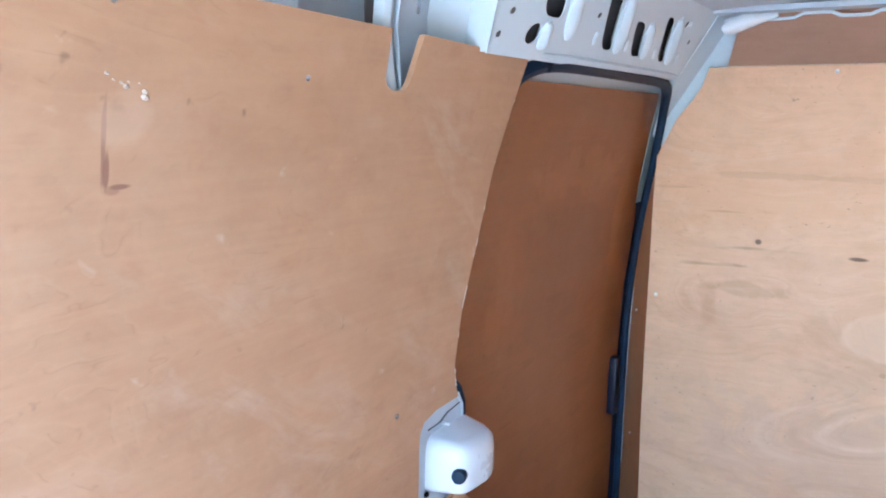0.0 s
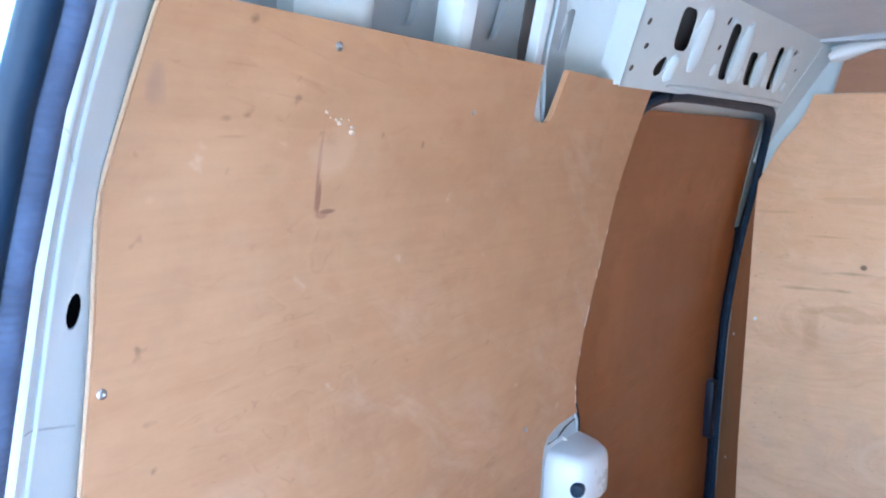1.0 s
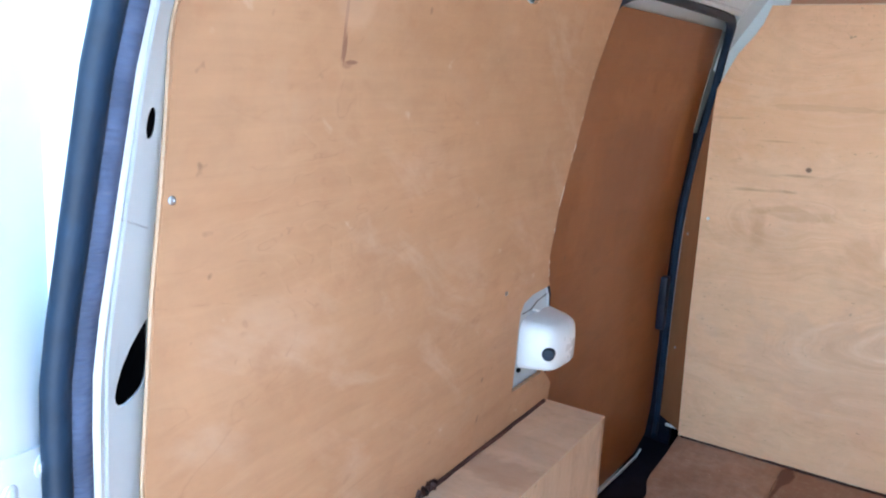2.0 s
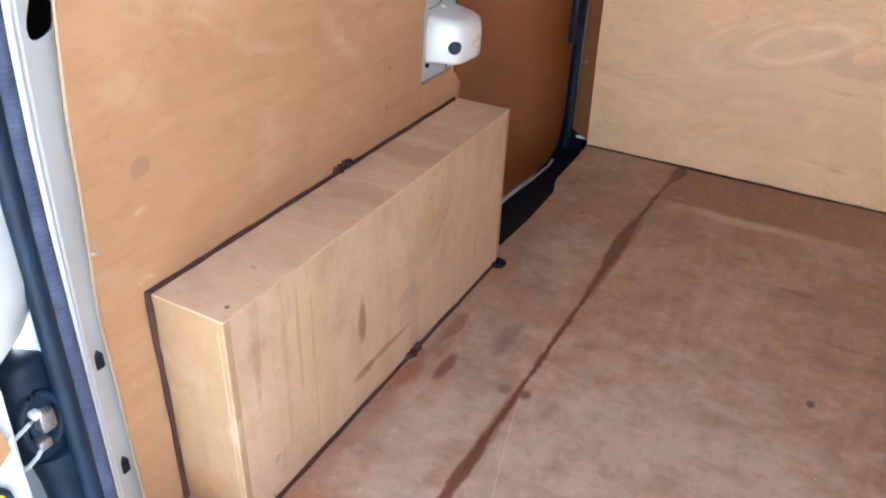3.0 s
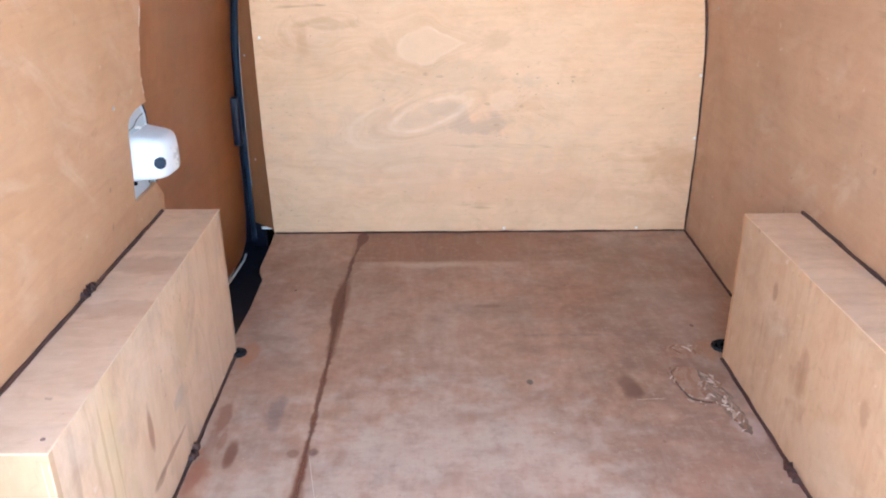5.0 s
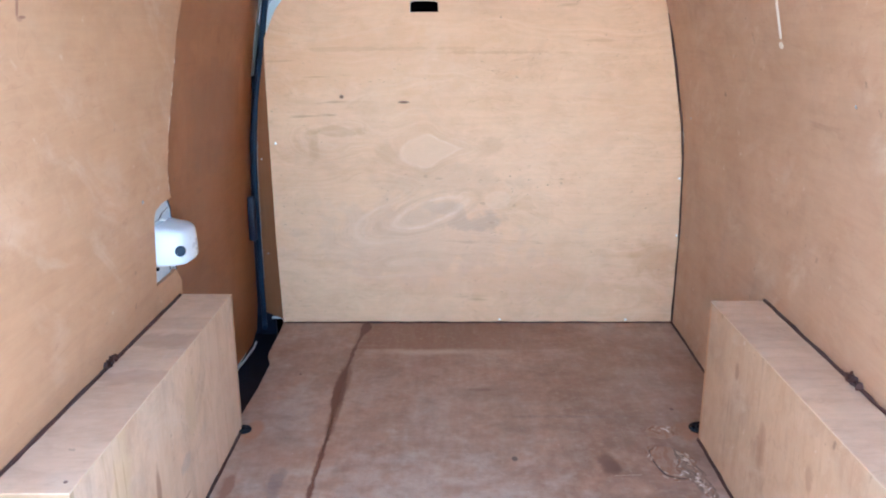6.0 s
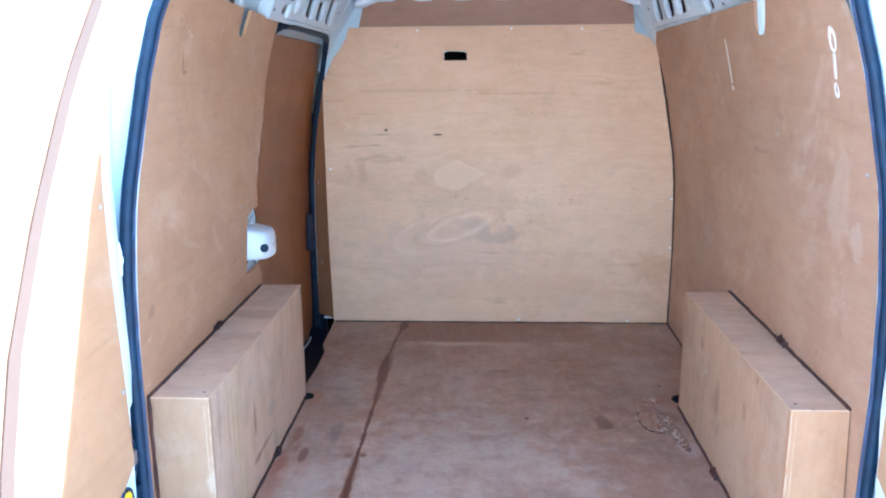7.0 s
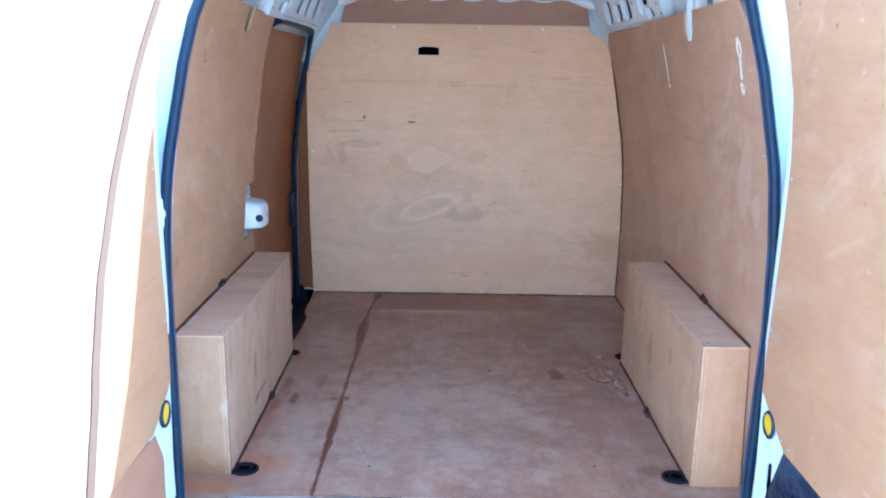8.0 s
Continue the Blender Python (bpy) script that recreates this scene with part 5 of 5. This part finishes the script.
# ---- upper steel structure, both sides ----
def cant(z, f):
    return f(-0.70 + 0.6 * (z - 1.27))


def cant_rail(f, name):
    ob = thing(name, "white painted steel roof rail with pressed slots", "roof rail", kind="structure")
    s = 1 if f(0.0) == 0.0 else -1
    K = lambda y, z: Vector((cant(z, f), y, z))
    slots = [oval(1.102, 1.298, 0.021, 0.015, 14), rounded(1.138, 1.325, 1.092, 1.384, 0.034), rounded(1.414, 1.296, 1.326, 1.387, 0.030), rounded(1.578, 1.295, 1.508, 1.355, 0.029), rounded(1.750, 1.295, 1.658, 1.378, 0.025),
             oval(1.275, 1.386, 0.009, 0.007), oval(1.776, 1.376, 0.010, 0.007)]
    part("slotted_plate", sheet([(0.995, 1.262), (1.98, 1.262), (2.01, 1.30), (2.01, 1.42), (0.897, 1.42)], K, (-s * 0.0018, 0, 0.0007), slots, 0.05), white_paint, ob)
    for a, b, c, d, w in ((1.226, 1.302, 1.157, 1.392, 0.018), (1.463, 1.297, 1.384, 1.393, 0.019), (1.624, 1.297, 1.562, 1.357, 0.016), (1.797, 1.296, 1.710, 1.382, 0.018), (1.149, 1.280, 1.131, 1.318, 0.015),
                          (1.341, 1.301, 1.328, 1.320, 0.007), (1.508, 1.301, 1.493, 1.320, 0.006), (1.691, 1.299, 1.667, 1.320, 0.006), (1.857, 1.295, 1.846, 1.316, 0.007), (1.300, 1.384, 1.294, 1.394, 0.006), (1.802, 1.374, 1.796, 1.384, 0.006)):
        part("pressed_rib", tube([K(a + (c - a) * k / 8, b + (d - b) * k / 8) for k in range(9)], [w * q for q in (0.45, 0.85, 1, 1, 1, 1, 1, 0.85, 0.45)], 10, flat=((s * 0.858, 0, -0.514), 0.75)), white_paint, ob)
    # dark discs drawn for the shaded insides of small holes
    for a, b in ((0.972, 1.351), (1.007, 1.321), (1.0, 1.289), (1.30, 1.345), (1.86, 1.345)):
        n = Vector((s, 0, -0.6)).normalized()
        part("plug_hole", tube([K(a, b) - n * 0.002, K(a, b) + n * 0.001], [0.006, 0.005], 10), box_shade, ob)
    # dark sheet behind the slots, shade of the hollow rail put into its colour
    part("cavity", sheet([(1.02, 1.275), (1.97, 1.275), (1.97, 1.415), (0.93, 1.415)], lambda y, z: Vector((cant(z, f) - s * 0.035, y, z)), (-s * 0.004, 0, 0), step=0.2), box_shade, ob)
    part("back_plate", sheet([(0.2, 1.2), (2.03, 1.2), (2.03, 1.44), (0.2, 1.44)], lambda y, z: Vector((f(-0.81 + 0.45 * (z - 1.2)), y, z)), (-s * 0.01, 0, 0),
                            [rounded(0.545, 1.304, 0.530, 1.376, 0.026), oval(0.628, 1.326, 0.013, 0.013), rounded(0.722, 1.306, 0.708, 1.376, 0.016), rounded(0.902, 1.309, 0.886, 1.358, 0.0045)], 0.06), grey_paint, ob)
    part("recess", sheet([(0.48, 1.28), (0.93, 1.28), (0.90, 1.41), (0.46, 1.41)], lambda y, z: Vector((f(-0.828 + 0.45 * (z - 1.2)), y, z)), (-s * 0.002, 0, 0), step=0.1), grey_paint, ob)
    dome = Vector((f(-0.81 + 0.45 * 0.132), 0.797, 1.332))
    part("pressed_dome", tube([dome + Vector((s * 0.008 * q, 0, -0.003 * q)) for q in (-0.1, 0.35, 0.7, 0.9, 1.0)], [0.024, 0.022, 0.017, 0.010, 0.003], 16), grey_paint, ob)
    skin = lambda z: LW(0.7, min(z, 1.3)) - 0.016 if s > 0 else RW(0.7, min(z, 1.3)) + 0.001
    low = 0.0 if s > 0 else -0.118
    for y0, y1, zb, lean in ((0.403, 0.505, 1.22, -0.5), (0.636, 0.675, 1.22, -0.54), (0.820 + low, 0.862 + low, 1.19, -0.65)):
        slit = [rounded((y0 + y1) / 2 + 0.006, zb + 0.016, (y0 + y1) / 2 + 0.006, 1.40, 0.0095)] if zb < 1.2 else []
        face = lambda z: s * max(s * f(-0.728 + 0.6 * (z - 1.27)), s * skin(z))
        bm = sheet([(y0, zb + 0.014), (y0 + 0.005, zb + 0.005), (y0 + 0.014, zb), (y1 - 0.014, zb), (y1 - 0.005, zb + 0.005), (y1, zb + 0.014), (y1, 1.42), (y0, 1.42)],
                   lambda y, z: Vector((face(z) - s * 0.010 * abs((y - (y0 + y1) / 2) / (y1 - y0) * 2) ** 5, y + lean * (z - 1.2), z)), (-s * (0.004 if slit else 0.022), 0, 0), slit, 0.012)
        if slit:
            # dark backing sheet, coloured as the shade inside the channel
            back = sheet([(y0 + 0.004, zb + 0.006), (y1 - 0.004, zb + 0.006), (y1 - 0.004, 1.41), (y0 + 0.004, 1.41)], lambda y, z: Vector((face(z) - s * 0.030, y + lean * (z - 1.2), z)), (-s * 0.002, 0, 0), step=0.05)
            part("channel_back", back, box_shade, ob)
        part("upright", bm, white_paint, ob)
    part("return_flange", sheet([(1.265, -0.045), (1.42, -0.045), (1.42, 0.0), (1.265, 0.0)], lambda z, u: Vector((cant(z, f) + s * u, 0.996 - 0.62 * (z - 1.262) + abs(u) * 0.15, z)), (0, 0.008, 0), step=0.03), white_paint, ob)
    part("slanted_web", sheet([(1.20, -0.115), (1.42, -0.115), (1.42, -0.046), (1.20, -0.046)], lambda z, u: Vector((cant(z, f) + s * u, 1.005 - 0.62 * (z - 1.262) - 1.3 * (abs(u) - 0.045), z)), (0, 0.004, 0), [slot(1.30, -0.088, 1.36, -0.088, 0.004)], 0.03), white_paint, ob)
    part("opening_lip", tube([K(1.17 + 0.77 * k / 20, 1.272) + Vector((0.0, 0, 0.0)) for k in range(21)], [0.003, 0.005, 0.007] + [0.008] * 15 + [0.007, 0.005, 0.003], 8), white_paint, ob)
    # corner gusset down to the bulkhead
    part("corner_gusset", sheet([(1.95, 1.262), (1.985, 1.20), (2.03, 1.13), (2.045, 1.42), (1.95, 1.42)], lambda y, z: Vector((cant(z, f) + s * (0.002 + 3.0 * max(0.0, y - 1.97) ** 2), y, z)), (-s * 0.008, 0, 0), step=0.04), white_paint, ob)
    return ob


cant_rail(lambda x: x, "cant_rail")
cant_rail(mirror_x, "cant_rail")

# ---- rear opening: posts, header, seals ----
def rear_post(f_seal, f_wall, s, name):
    """The steel post between a side lining and the rear door seal. s: +1 left, -1 right."""
    ob = thing(name, "white painted steel rear door post", "door post", kind="structure")

    def K(u, z):
        # u from 0 at the seal to 1 behind the lining
        a, b = Vector((f_seal(z) - s * 0.012, seal_y(z) + 0.004, z)), Vector((f_wall(0.2, z) - s * (0.036 if s > 0 else 0.055), seal_y(z) + 0.115, z))
        p = a.lerp(b, u)
        return p + Vector((s * 0.012 * math.exp(-((u - 0.12) / 0.09) ** 2), 0, 0))

    hs = [oval(0.58, 1.052, 0.08, 0.014), [(0.95, 0.860), (0.86, 0.854), (0.70, 0.843), (0.56, 0.829), (0.48, 0.815), (0.45, 0.805), (0.47, 0.796), (0.52, 0.790), (0.60, 0.787), (0.76, 0.787), (0.88, 0.790), (0.94, 0.797), (0.96, 0.815)]] if s > 0 else []
    part("inner_flange", sheet([(0, -0.05), (1.25, -0.05), (1.25, 1.42), (0, 1.42)], K, (-s * 0.004, 0.002, 0), hs, 0.05), white_paint, ob)
    # black sheet behind the flange holes, drawn in place of shade inside the post
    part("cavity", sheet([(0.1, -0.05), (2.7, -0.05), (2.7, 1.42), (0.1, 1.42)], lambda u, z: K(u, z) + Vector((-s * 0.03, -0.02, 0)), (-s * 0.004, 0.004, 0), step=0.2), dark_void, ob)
    part("outer_skin", sheet([(0, -0.3), (0.12, -0.3), (0.12, 1.45), (0, 1.45)], lambda u, z: Vector((f_seal(z) - s * (0.016 + u), seal_y(z) - 0.012 + 0.25 * u, z)), (-s * 0.002, 0.006, 0), step=0.06), white_paint, ob)
    if s > 0:
        for y0 in (0.358, 0.163):
            p = K(0.58, y0)
            part("black_clip", block((p.x - 0.006, p.y - 0.008, y0 - 0.012), (p.x + 0.009, p.y + 0.006, y0 + 0.012), 0.003, 2), black_plastic, ob)
        for z, u0, u1 in ((0.985, 0.05, 0.75), (1.19, 0.05, 0.35)):
            part("panel_seam", tube([K(u0 + (u1 - u0) * k / 6, z - 0.03 * k / 6) + Vector((0.0006, -0.0006, 0)) for k in range(7)], 0.0009, 5), grey_paint, ob)
        part("crease", tube([K(0.30, z) + Vector((0.0, 0.0015, 0)) for z in np.linspace(-0.04, 1.40, 40)], 0.0022, 8), white_paint, ob)
    return ob


rear_post(seal_l, LW, 1, "rear_post_left")
rear_post(seal_r, RW, -1, "rear_post_right")
tagged(part("rear_header", block((-0.70, 0.125, 1.365), (0.60, 0.26, 1.46), 0.01), white_paint), "white steel header over the rear doors", "header", kind="structure")

loop = [(seal_l(z) - 0.012, z) for z in np.linspace(0.0, 1.30, 27)] + [(-0.618, 1.335), (-0.59, 1.355), (-0.5, 1.362), (-0.05, 1.368), (0.40, 1.362), (0.50, 1.352), (0.53, 1.33)] + [(seal_r(z) + 0.012, z) for z in np.linspace(1.30, 0.0, 27)]
rear_seal = thing("rear_door_seal", "black rubber seal with a ribbed grip round the rear opening", "door seal", kind="structure")
part("bulb", tube([(x, seal_y(z) - 0.019, z) for x, z in loop] + [(0.62, 0.040, -0.02), (-0.05, 0.040, -0.025), (-0.72, 0.040, -0.02)], 0.0118, 16, closed=True, flat=((0, 1, 0), 1.0)), black_rubber, rear_seal)
part("grip", tube([(x, seal_y(z), z) for x, z in loop] + [(0.62, 0.066, -0.02), (-0.05, 0.066, -0.025), (-0.72, 0.066, -0.02)], 0.0078, 14, closed=True, flat=((0, 1, 0), 1.6)), ribbed_trim, rear_seal)


# ---- rear doors, both open ----
def DX(z):
    return lerp(z, (-0.2, 0.3, 0.5, 0.9, 1.1, 1.25, 1.45), (0.628, 0.628, 0.614, 0.614, 0.598, 0.573, 0.53))


def rear_door(s, shift):
    """s: +1 right, -1 left. The inner face stands at DX, square to the rear opening."""
    ob = thing("rear_door", "open white rear van door lined with varnished plywood", "rear door", group="rear doors")
    X = lambda z: s * (DX(z) + shift)
    # the left door has a pocket for the wiring boot in its hinge edge
    pocket = lambda z: 0.03 * lerp(z, (0.10, 0.16, 0.44, 0.50), (0, 1, 1, 0)) if s < 0 else 0.0
    deep = lambda z: lerp(z, (0.46, 0.54), (0.10, 0.045)) if s < 0 else 0.10
    edge = [(-0.80, 0.30), (-0.042, 0.395), (-0.056, 0.49), (-0.066, 0.70), (-0.07, 0.92), (-0.07, 1.05), (-0.05, 1.20), (-0.03, 1.30), (-0.06, 1.38), (-0.80, 1.38)]
    low = [(-0.80, 0.29), (-0.165, 0.305)] if s > 0 else [(-0.80, 0.29), (-0.145, 0.315)]
    part("lining", sheet(low + edge[1:], lambda y, z: Vector((X(z), y, z)), (s * 0.008, 0, 0), step=0.08), ply_rear, ob)
    part("inner_skin", sheet([(-0.82, -0.12), (-0.03, -0.12), (-0.03, 1.42), (-0.82, 1.42)], lambda y, z: Vector((X(z) + s * 0.010, y, z)), (s * 0.02, 0, 0), step=0.12), white_paint, ob)
    part("hinge_edge", sheet([(0, -0.12), (1.15, -0.12), (1.15, 1.42), (0, 1.42)], lambda u, z: Vector((X(z) + s * (0.010 + deep(z) * u + pocket(z)), -0.03 + 0.095 * u ** 0.6 - pocket(z), z)), (s * 0.006, -0.006, 0), step=0.05), white_paint, ob)
    part("outer_skin", sheet([(-0.82, -0.3), (0.05, -0.3), (0.05, 1.45), (-0.82, 1.45)], lambda y, z: Vector((X(z) + s * 0.115, y, z)), (s * 0.004, 0, 0), step=0.15), white_paint, ob)
    y, z = -0.09 if s > 0 else -0.083, 0.334
    part("reflector", sheet(oval(y, z, 0.021, 0.025, 18), lambda a, b: Vector((X(b) - s * 0.004, a, b)), (s * 0.01, 0, 0), step=0.03), yellow, ob, "round yellow reflector")
    part("reflector_ring", tube([(X(z) - s * 0.002, y + 0.024 * math.cos(a * math.pi / 10), z + 0.028 * math.sin(a * math.pi / 10)) for a in range(20)], 0.0045, 8, closed=True), black_rubber, ob)
    part("corner_plate", sheet([(-0.16, 0.31), (-0.07, 0.10), (-0.03, 0.10), (-0.036, 0.41)], lambda a, b: Vector((X(b) + s * 0.004, a, b)), (s * 0.004, 0, 0), step=0.1), white_paint, ob)
    for yy, zz in ((-0.083, 0.886), (-0.072, 0.55), (-0.155, 0.33), (-0.19, 0.325), (-0.4, 0.32)):
        screw((X(zz), yy, zz), (-s, 0, 0), ob)
    return ob


right_door = rear_door(1, 0.0)
bm = sheet([(-0.80, 0.0), (-0.105, 0.0), (-0.092, 0.25), (-0.10, 0.27), (-0.135, 0.304), (-0.80, 0.28)], lambda y, z: Vector((DX(z) + 0.004, y, z)), (0.006, 0, 0), step=0.1)
part("lower_trim", bm, blue_black, right_door, "dark plastic lower trim")
# nine small raised blocks scattered at random over the lower trim
rng = random.Random(3)
for i in range(9):
    y, z = rng.uniform(-0.4, -0.13), rng.uniform(0.05, 0.25)
    part("trim_block", block((DX(z) - 0.003, y - 0.008, z - 0.012), (DX(z) + 0.006, y + 0.008, z + 0.012), 0.003), black_rubber, right_door)
left_door = rear_door(-1, 0.105)
LX = lambda z: -(DX(z) + 0.105)
bm = sheet([(-0.80, 0.0), (-0.10, 0.0), (-0.09, 0.23), (-0.13, 0.306), (-0.80, 0.30)], lambda y, z: Vector((LX(z) - 0.003, y, z)), (-0.005, 0, 0), step=0.1)
part("lower_lining", bm, ply_low, left_door, "darker plywood lower lining")
# a thin curved shadow across the sunlit lining, drawn as a dark brown plate
band = [(-0.035, 1.30), (-0.094, 1.213), (-0.178, 1.07), (-0.283, 0.872), (-0.361, 0.728), (-0.411, 0.58), (-0.440, 0.45), (-0.456, 0.34)]
part("shadow_strip", sheet([(y + 0.0155, z) for y, z in band] + [(y - 0.0155, z) for y, z in reversed(band)], lambda y, z: Vector((LX(z) + 0.003, y, z)), (-0.004, 0, 0), step=0.05), shadow_groove_brown, left_door, "narrow curved brown strip drawn for a shadow line")
# hinge bracket, plug and loom on the hinge side
hx = lambda u, z: Vector((LX(z) - 0.010 - 0.045 * u, -0.03 + 0.095 * u ** 0.6, z))
out_n = Vector((0.86, 0.51, 0.0))
part("hinge_plate", sheet([(0.09, 0.747), (0.55, 0.737), (0.62, 0.733), (1.1, 0.724), (1.1, 0.785), (0.15, 0.807), (0.11, 0.800)], lambda u, z: hx(u, z) + out_n * 0.003, out_n * -0.004, step=0.05), white_paint, left_door, "white hinge plate with two bolts")
for u, z in ((0.173, 0.774), (0.60, 0.780)):
    c = hx(u, z)
    bolt = part("bolt", tube([c + out_n * q for q in (0.002, 0.0055, 0.0065)], [0.0072, 0.0068, 0.0045], 6), white_paint, left_door)
    part("washer", tube([c + out_n * q for q in (0.002, 0.0042, 0.0046)], [0.0105, 0.0105, 0.0095], 18), white_paint, bolt)
c = hx(0.375, 0.685)
grommet = part("rubber_plug", tube([c + out_n * q for q in (0.0005, 0.003, 0.0035)], [0.0125, 0.012, 0.009], 18), black_rubber, left_door)
part("dimple", tube([c + out_n * q for q in (0.0036, 0.0042)], [0.0045, 0.0035], 12), black_plastic, grommet)
bm = block((-0.865, -0.012, 0.285), (-0.765, 0.066, 0.442), 0.034, 4)
for v in bm.verts:
    v.co.z += 0.35 * (v.co.x + 0.81) * (1 if v.co.z > 0.38 else 0.3)
boot = part("loom_boot", bm, black_rubber, left_door, "black rubber wiring boot")
part("opening", tube([(-0.765, 0.018 + 0.024 * math.cos(a * math.pi / 8), 0.37 + 0.042 * math.sin(a * math.pi / 8)) for a in range(16)], 0.005, 8, closed=True), black_rubber, boot)
part("sleeve", tube([(-0.785, 0.03, 0.31), (-0.783, 0.033, 0.26), (-0.783, 0.034, 0.20), (-0.785, 0.034, 0.12)], [0.03, 0.026, 0.024, 0.024], 12), black_rubber, left_door, "black rubber loom sleeve")
plug = part("connector", block((-0.775, 0.010, 0.358), (-0.753, 0.031, 0.388), 0.005), alu, left_door, "silver connector")
part("catch", block((-0.766, 0.004, 0.384), (-0.754, 0.016, 0.394), 0.003), white_plastic, plug)
part("catch", block((-0.772, 0.003, 0.334), (-0.756, 0.020, 0.350), 0.004), alu, plug)
part("wire", tube([(-0.759, 0.014, 0.384), (-0.757, 0.0, 0.384), (-0.764, -0.02, 0.37), (-0.775, -0.03, 0.352)], 0.0028, 6), grey_paint, left_door)
part("wire", tube([(-0.762, 0.012, 0.342), (-0.758, -0.002, 0.333), (-0.766, -0.02, 0.318), (-0.777, -0.03, 0.304)], 0.0028, 6), grey_paint, left_door)

# ---- latch cover on the side lining, at the end of the sliding door rail ----
cover = thing("latch_cover", "white plastic cover with a black knob on a steel plate", "latch cover")
PX = -0.838
bm = sheet([(0.94, 0.44), (1.168, 0.44), (1.168, 0.60), (1.166, 0.645), (1.150, 0.672), (1.12, 0.70), (0.94, 0.71)], lambda y, z: Vector((PX, y, z)), (-0.004, 0, 0), [rounded(1.095, 0.545, 1.095, 0.61, 0.03)], 0.04)
part("mounting_plate", bm, grey_paint, cover, "white painted steel plate behind a cut-out")
part("plate_edge", tube([(PX + 0.001, 1.168, 0.44), (PX + 0.001, 1.168, 0.60), (PX + 0.001, 1.166, 0.645), (PX + 0.001, 1.150, 0.672)], 0.0028, 8), grey_paint, cover)
part("gasket", tube([(PX - 0.004, 1.176, 0.44), (PX - 0.004, 1.177, 0.60), (PX - 0.004, 1.175, 0.648), (PX - 0.003, 1.158, 0.680), (PX - 0.003, 1.135, 0.70)], 0.0065, 8), black_rubber, cover, "black rubber edging")


def cap_shell():
    """A moulded cover: its plan, seen from above, drawn in towards the top and the foot."""
    plan = [(-0.842, 1.044), (-0.822, 1.050), (-0.800, 1.057), (-0.787, 1.062), (-0.778, 1.067), (-0.772, 1.075), (-0.768, 1.087), (-0.766, 1.105), (-0.764, 1.135), (-0.766, 1.158), (-0.773, 1.176), (-0.788, 1.184), (-0.842, 1.188)]
    mid = Vector((-0.842, 1.13))
    bm, loops = bmesh.new(), []
    # height, and how far the plan is drawn in
    for z, k in ((0.521, 0.86), (0.5215, 0.93), (0.525, 0.975), (0.531, 1.0), (0.56, 1.0), (0.585, 0.992), (0.599, 0.978), (0.608, 0.955), (0.615, 0.91), (0.620, 0.84), (0.622, 0.74)):
        loop = []
        for x, y in plan:
            p = mid + (Vector((x, y)) - mid) * k
            # the top falls towards the outer side
            drop = 0.22 * (p.x - PX) * max(0.0, (z - 0.56) / 0.07)
            loop.append(bm.verts.new((p.x if x > -0.84 else -0.842, p.y, z - drop)))
        loops.append(loop)
    for a, b in zip(loops, loops[1:]):
        for i in range(len(plan) - 1):
            bm.faces.new((a[i], a[i + 1], b[i + 1], b[i]))
    bm.faces.new(loops[0])
    bm.faces.new(loops[-1])
    return bm


part("cap", cap_shell(), white_plastic, cover, "scuffed white plastic cap", 60)
n = Vector((0.32, -0.95, 0)).normalized()
c = Vector((-0.781, 1.068, 0.559))
part("knob", tube([c - n * 0.004, c + n * 0.008, c + n * 0.0125, c + n * 0.014], [0.0135, 0.0132, 0.0115, 0.006], 18), black_rubber, cover, "round black rubber buffer")
# small black block drawn for the shaded gap under the cap
part("foot_gap", block((PX, 1.041, 0.513), (PX + 0.008, 1.049, 0.522), 0.002, 1), dark_void, cover)
part("clip", tube([(PX + 0.003, 1.098, 0.632), (PX + 0.010, 1.094, 0.634), (PX + 0.014, 1.100, 0.631)], 0.003, 6), zinc, cover, "bright wire clip")
part("rubbed_line", tube([(PX + 0.002, 1.052, 0.634), (PX + 0.004, 1.085, 0.637), (PX + 0.004, 1.11, 0.648), (PX + 0.002, 1.155, 0.652)], 0.0013, 6), box_shade, cover, "dark pressed line in the plate")
# slits drawn as black blocks, shade put into the colour
for y, z in ((1.09, 0.672), (1.135, 0.497)):
    part("plate_slit", block((PX - 0.001, y - 0.0015, z - 0.007), (PX + 0.0012, y + 0.0015, z + 0.007)), dark_void, cover)
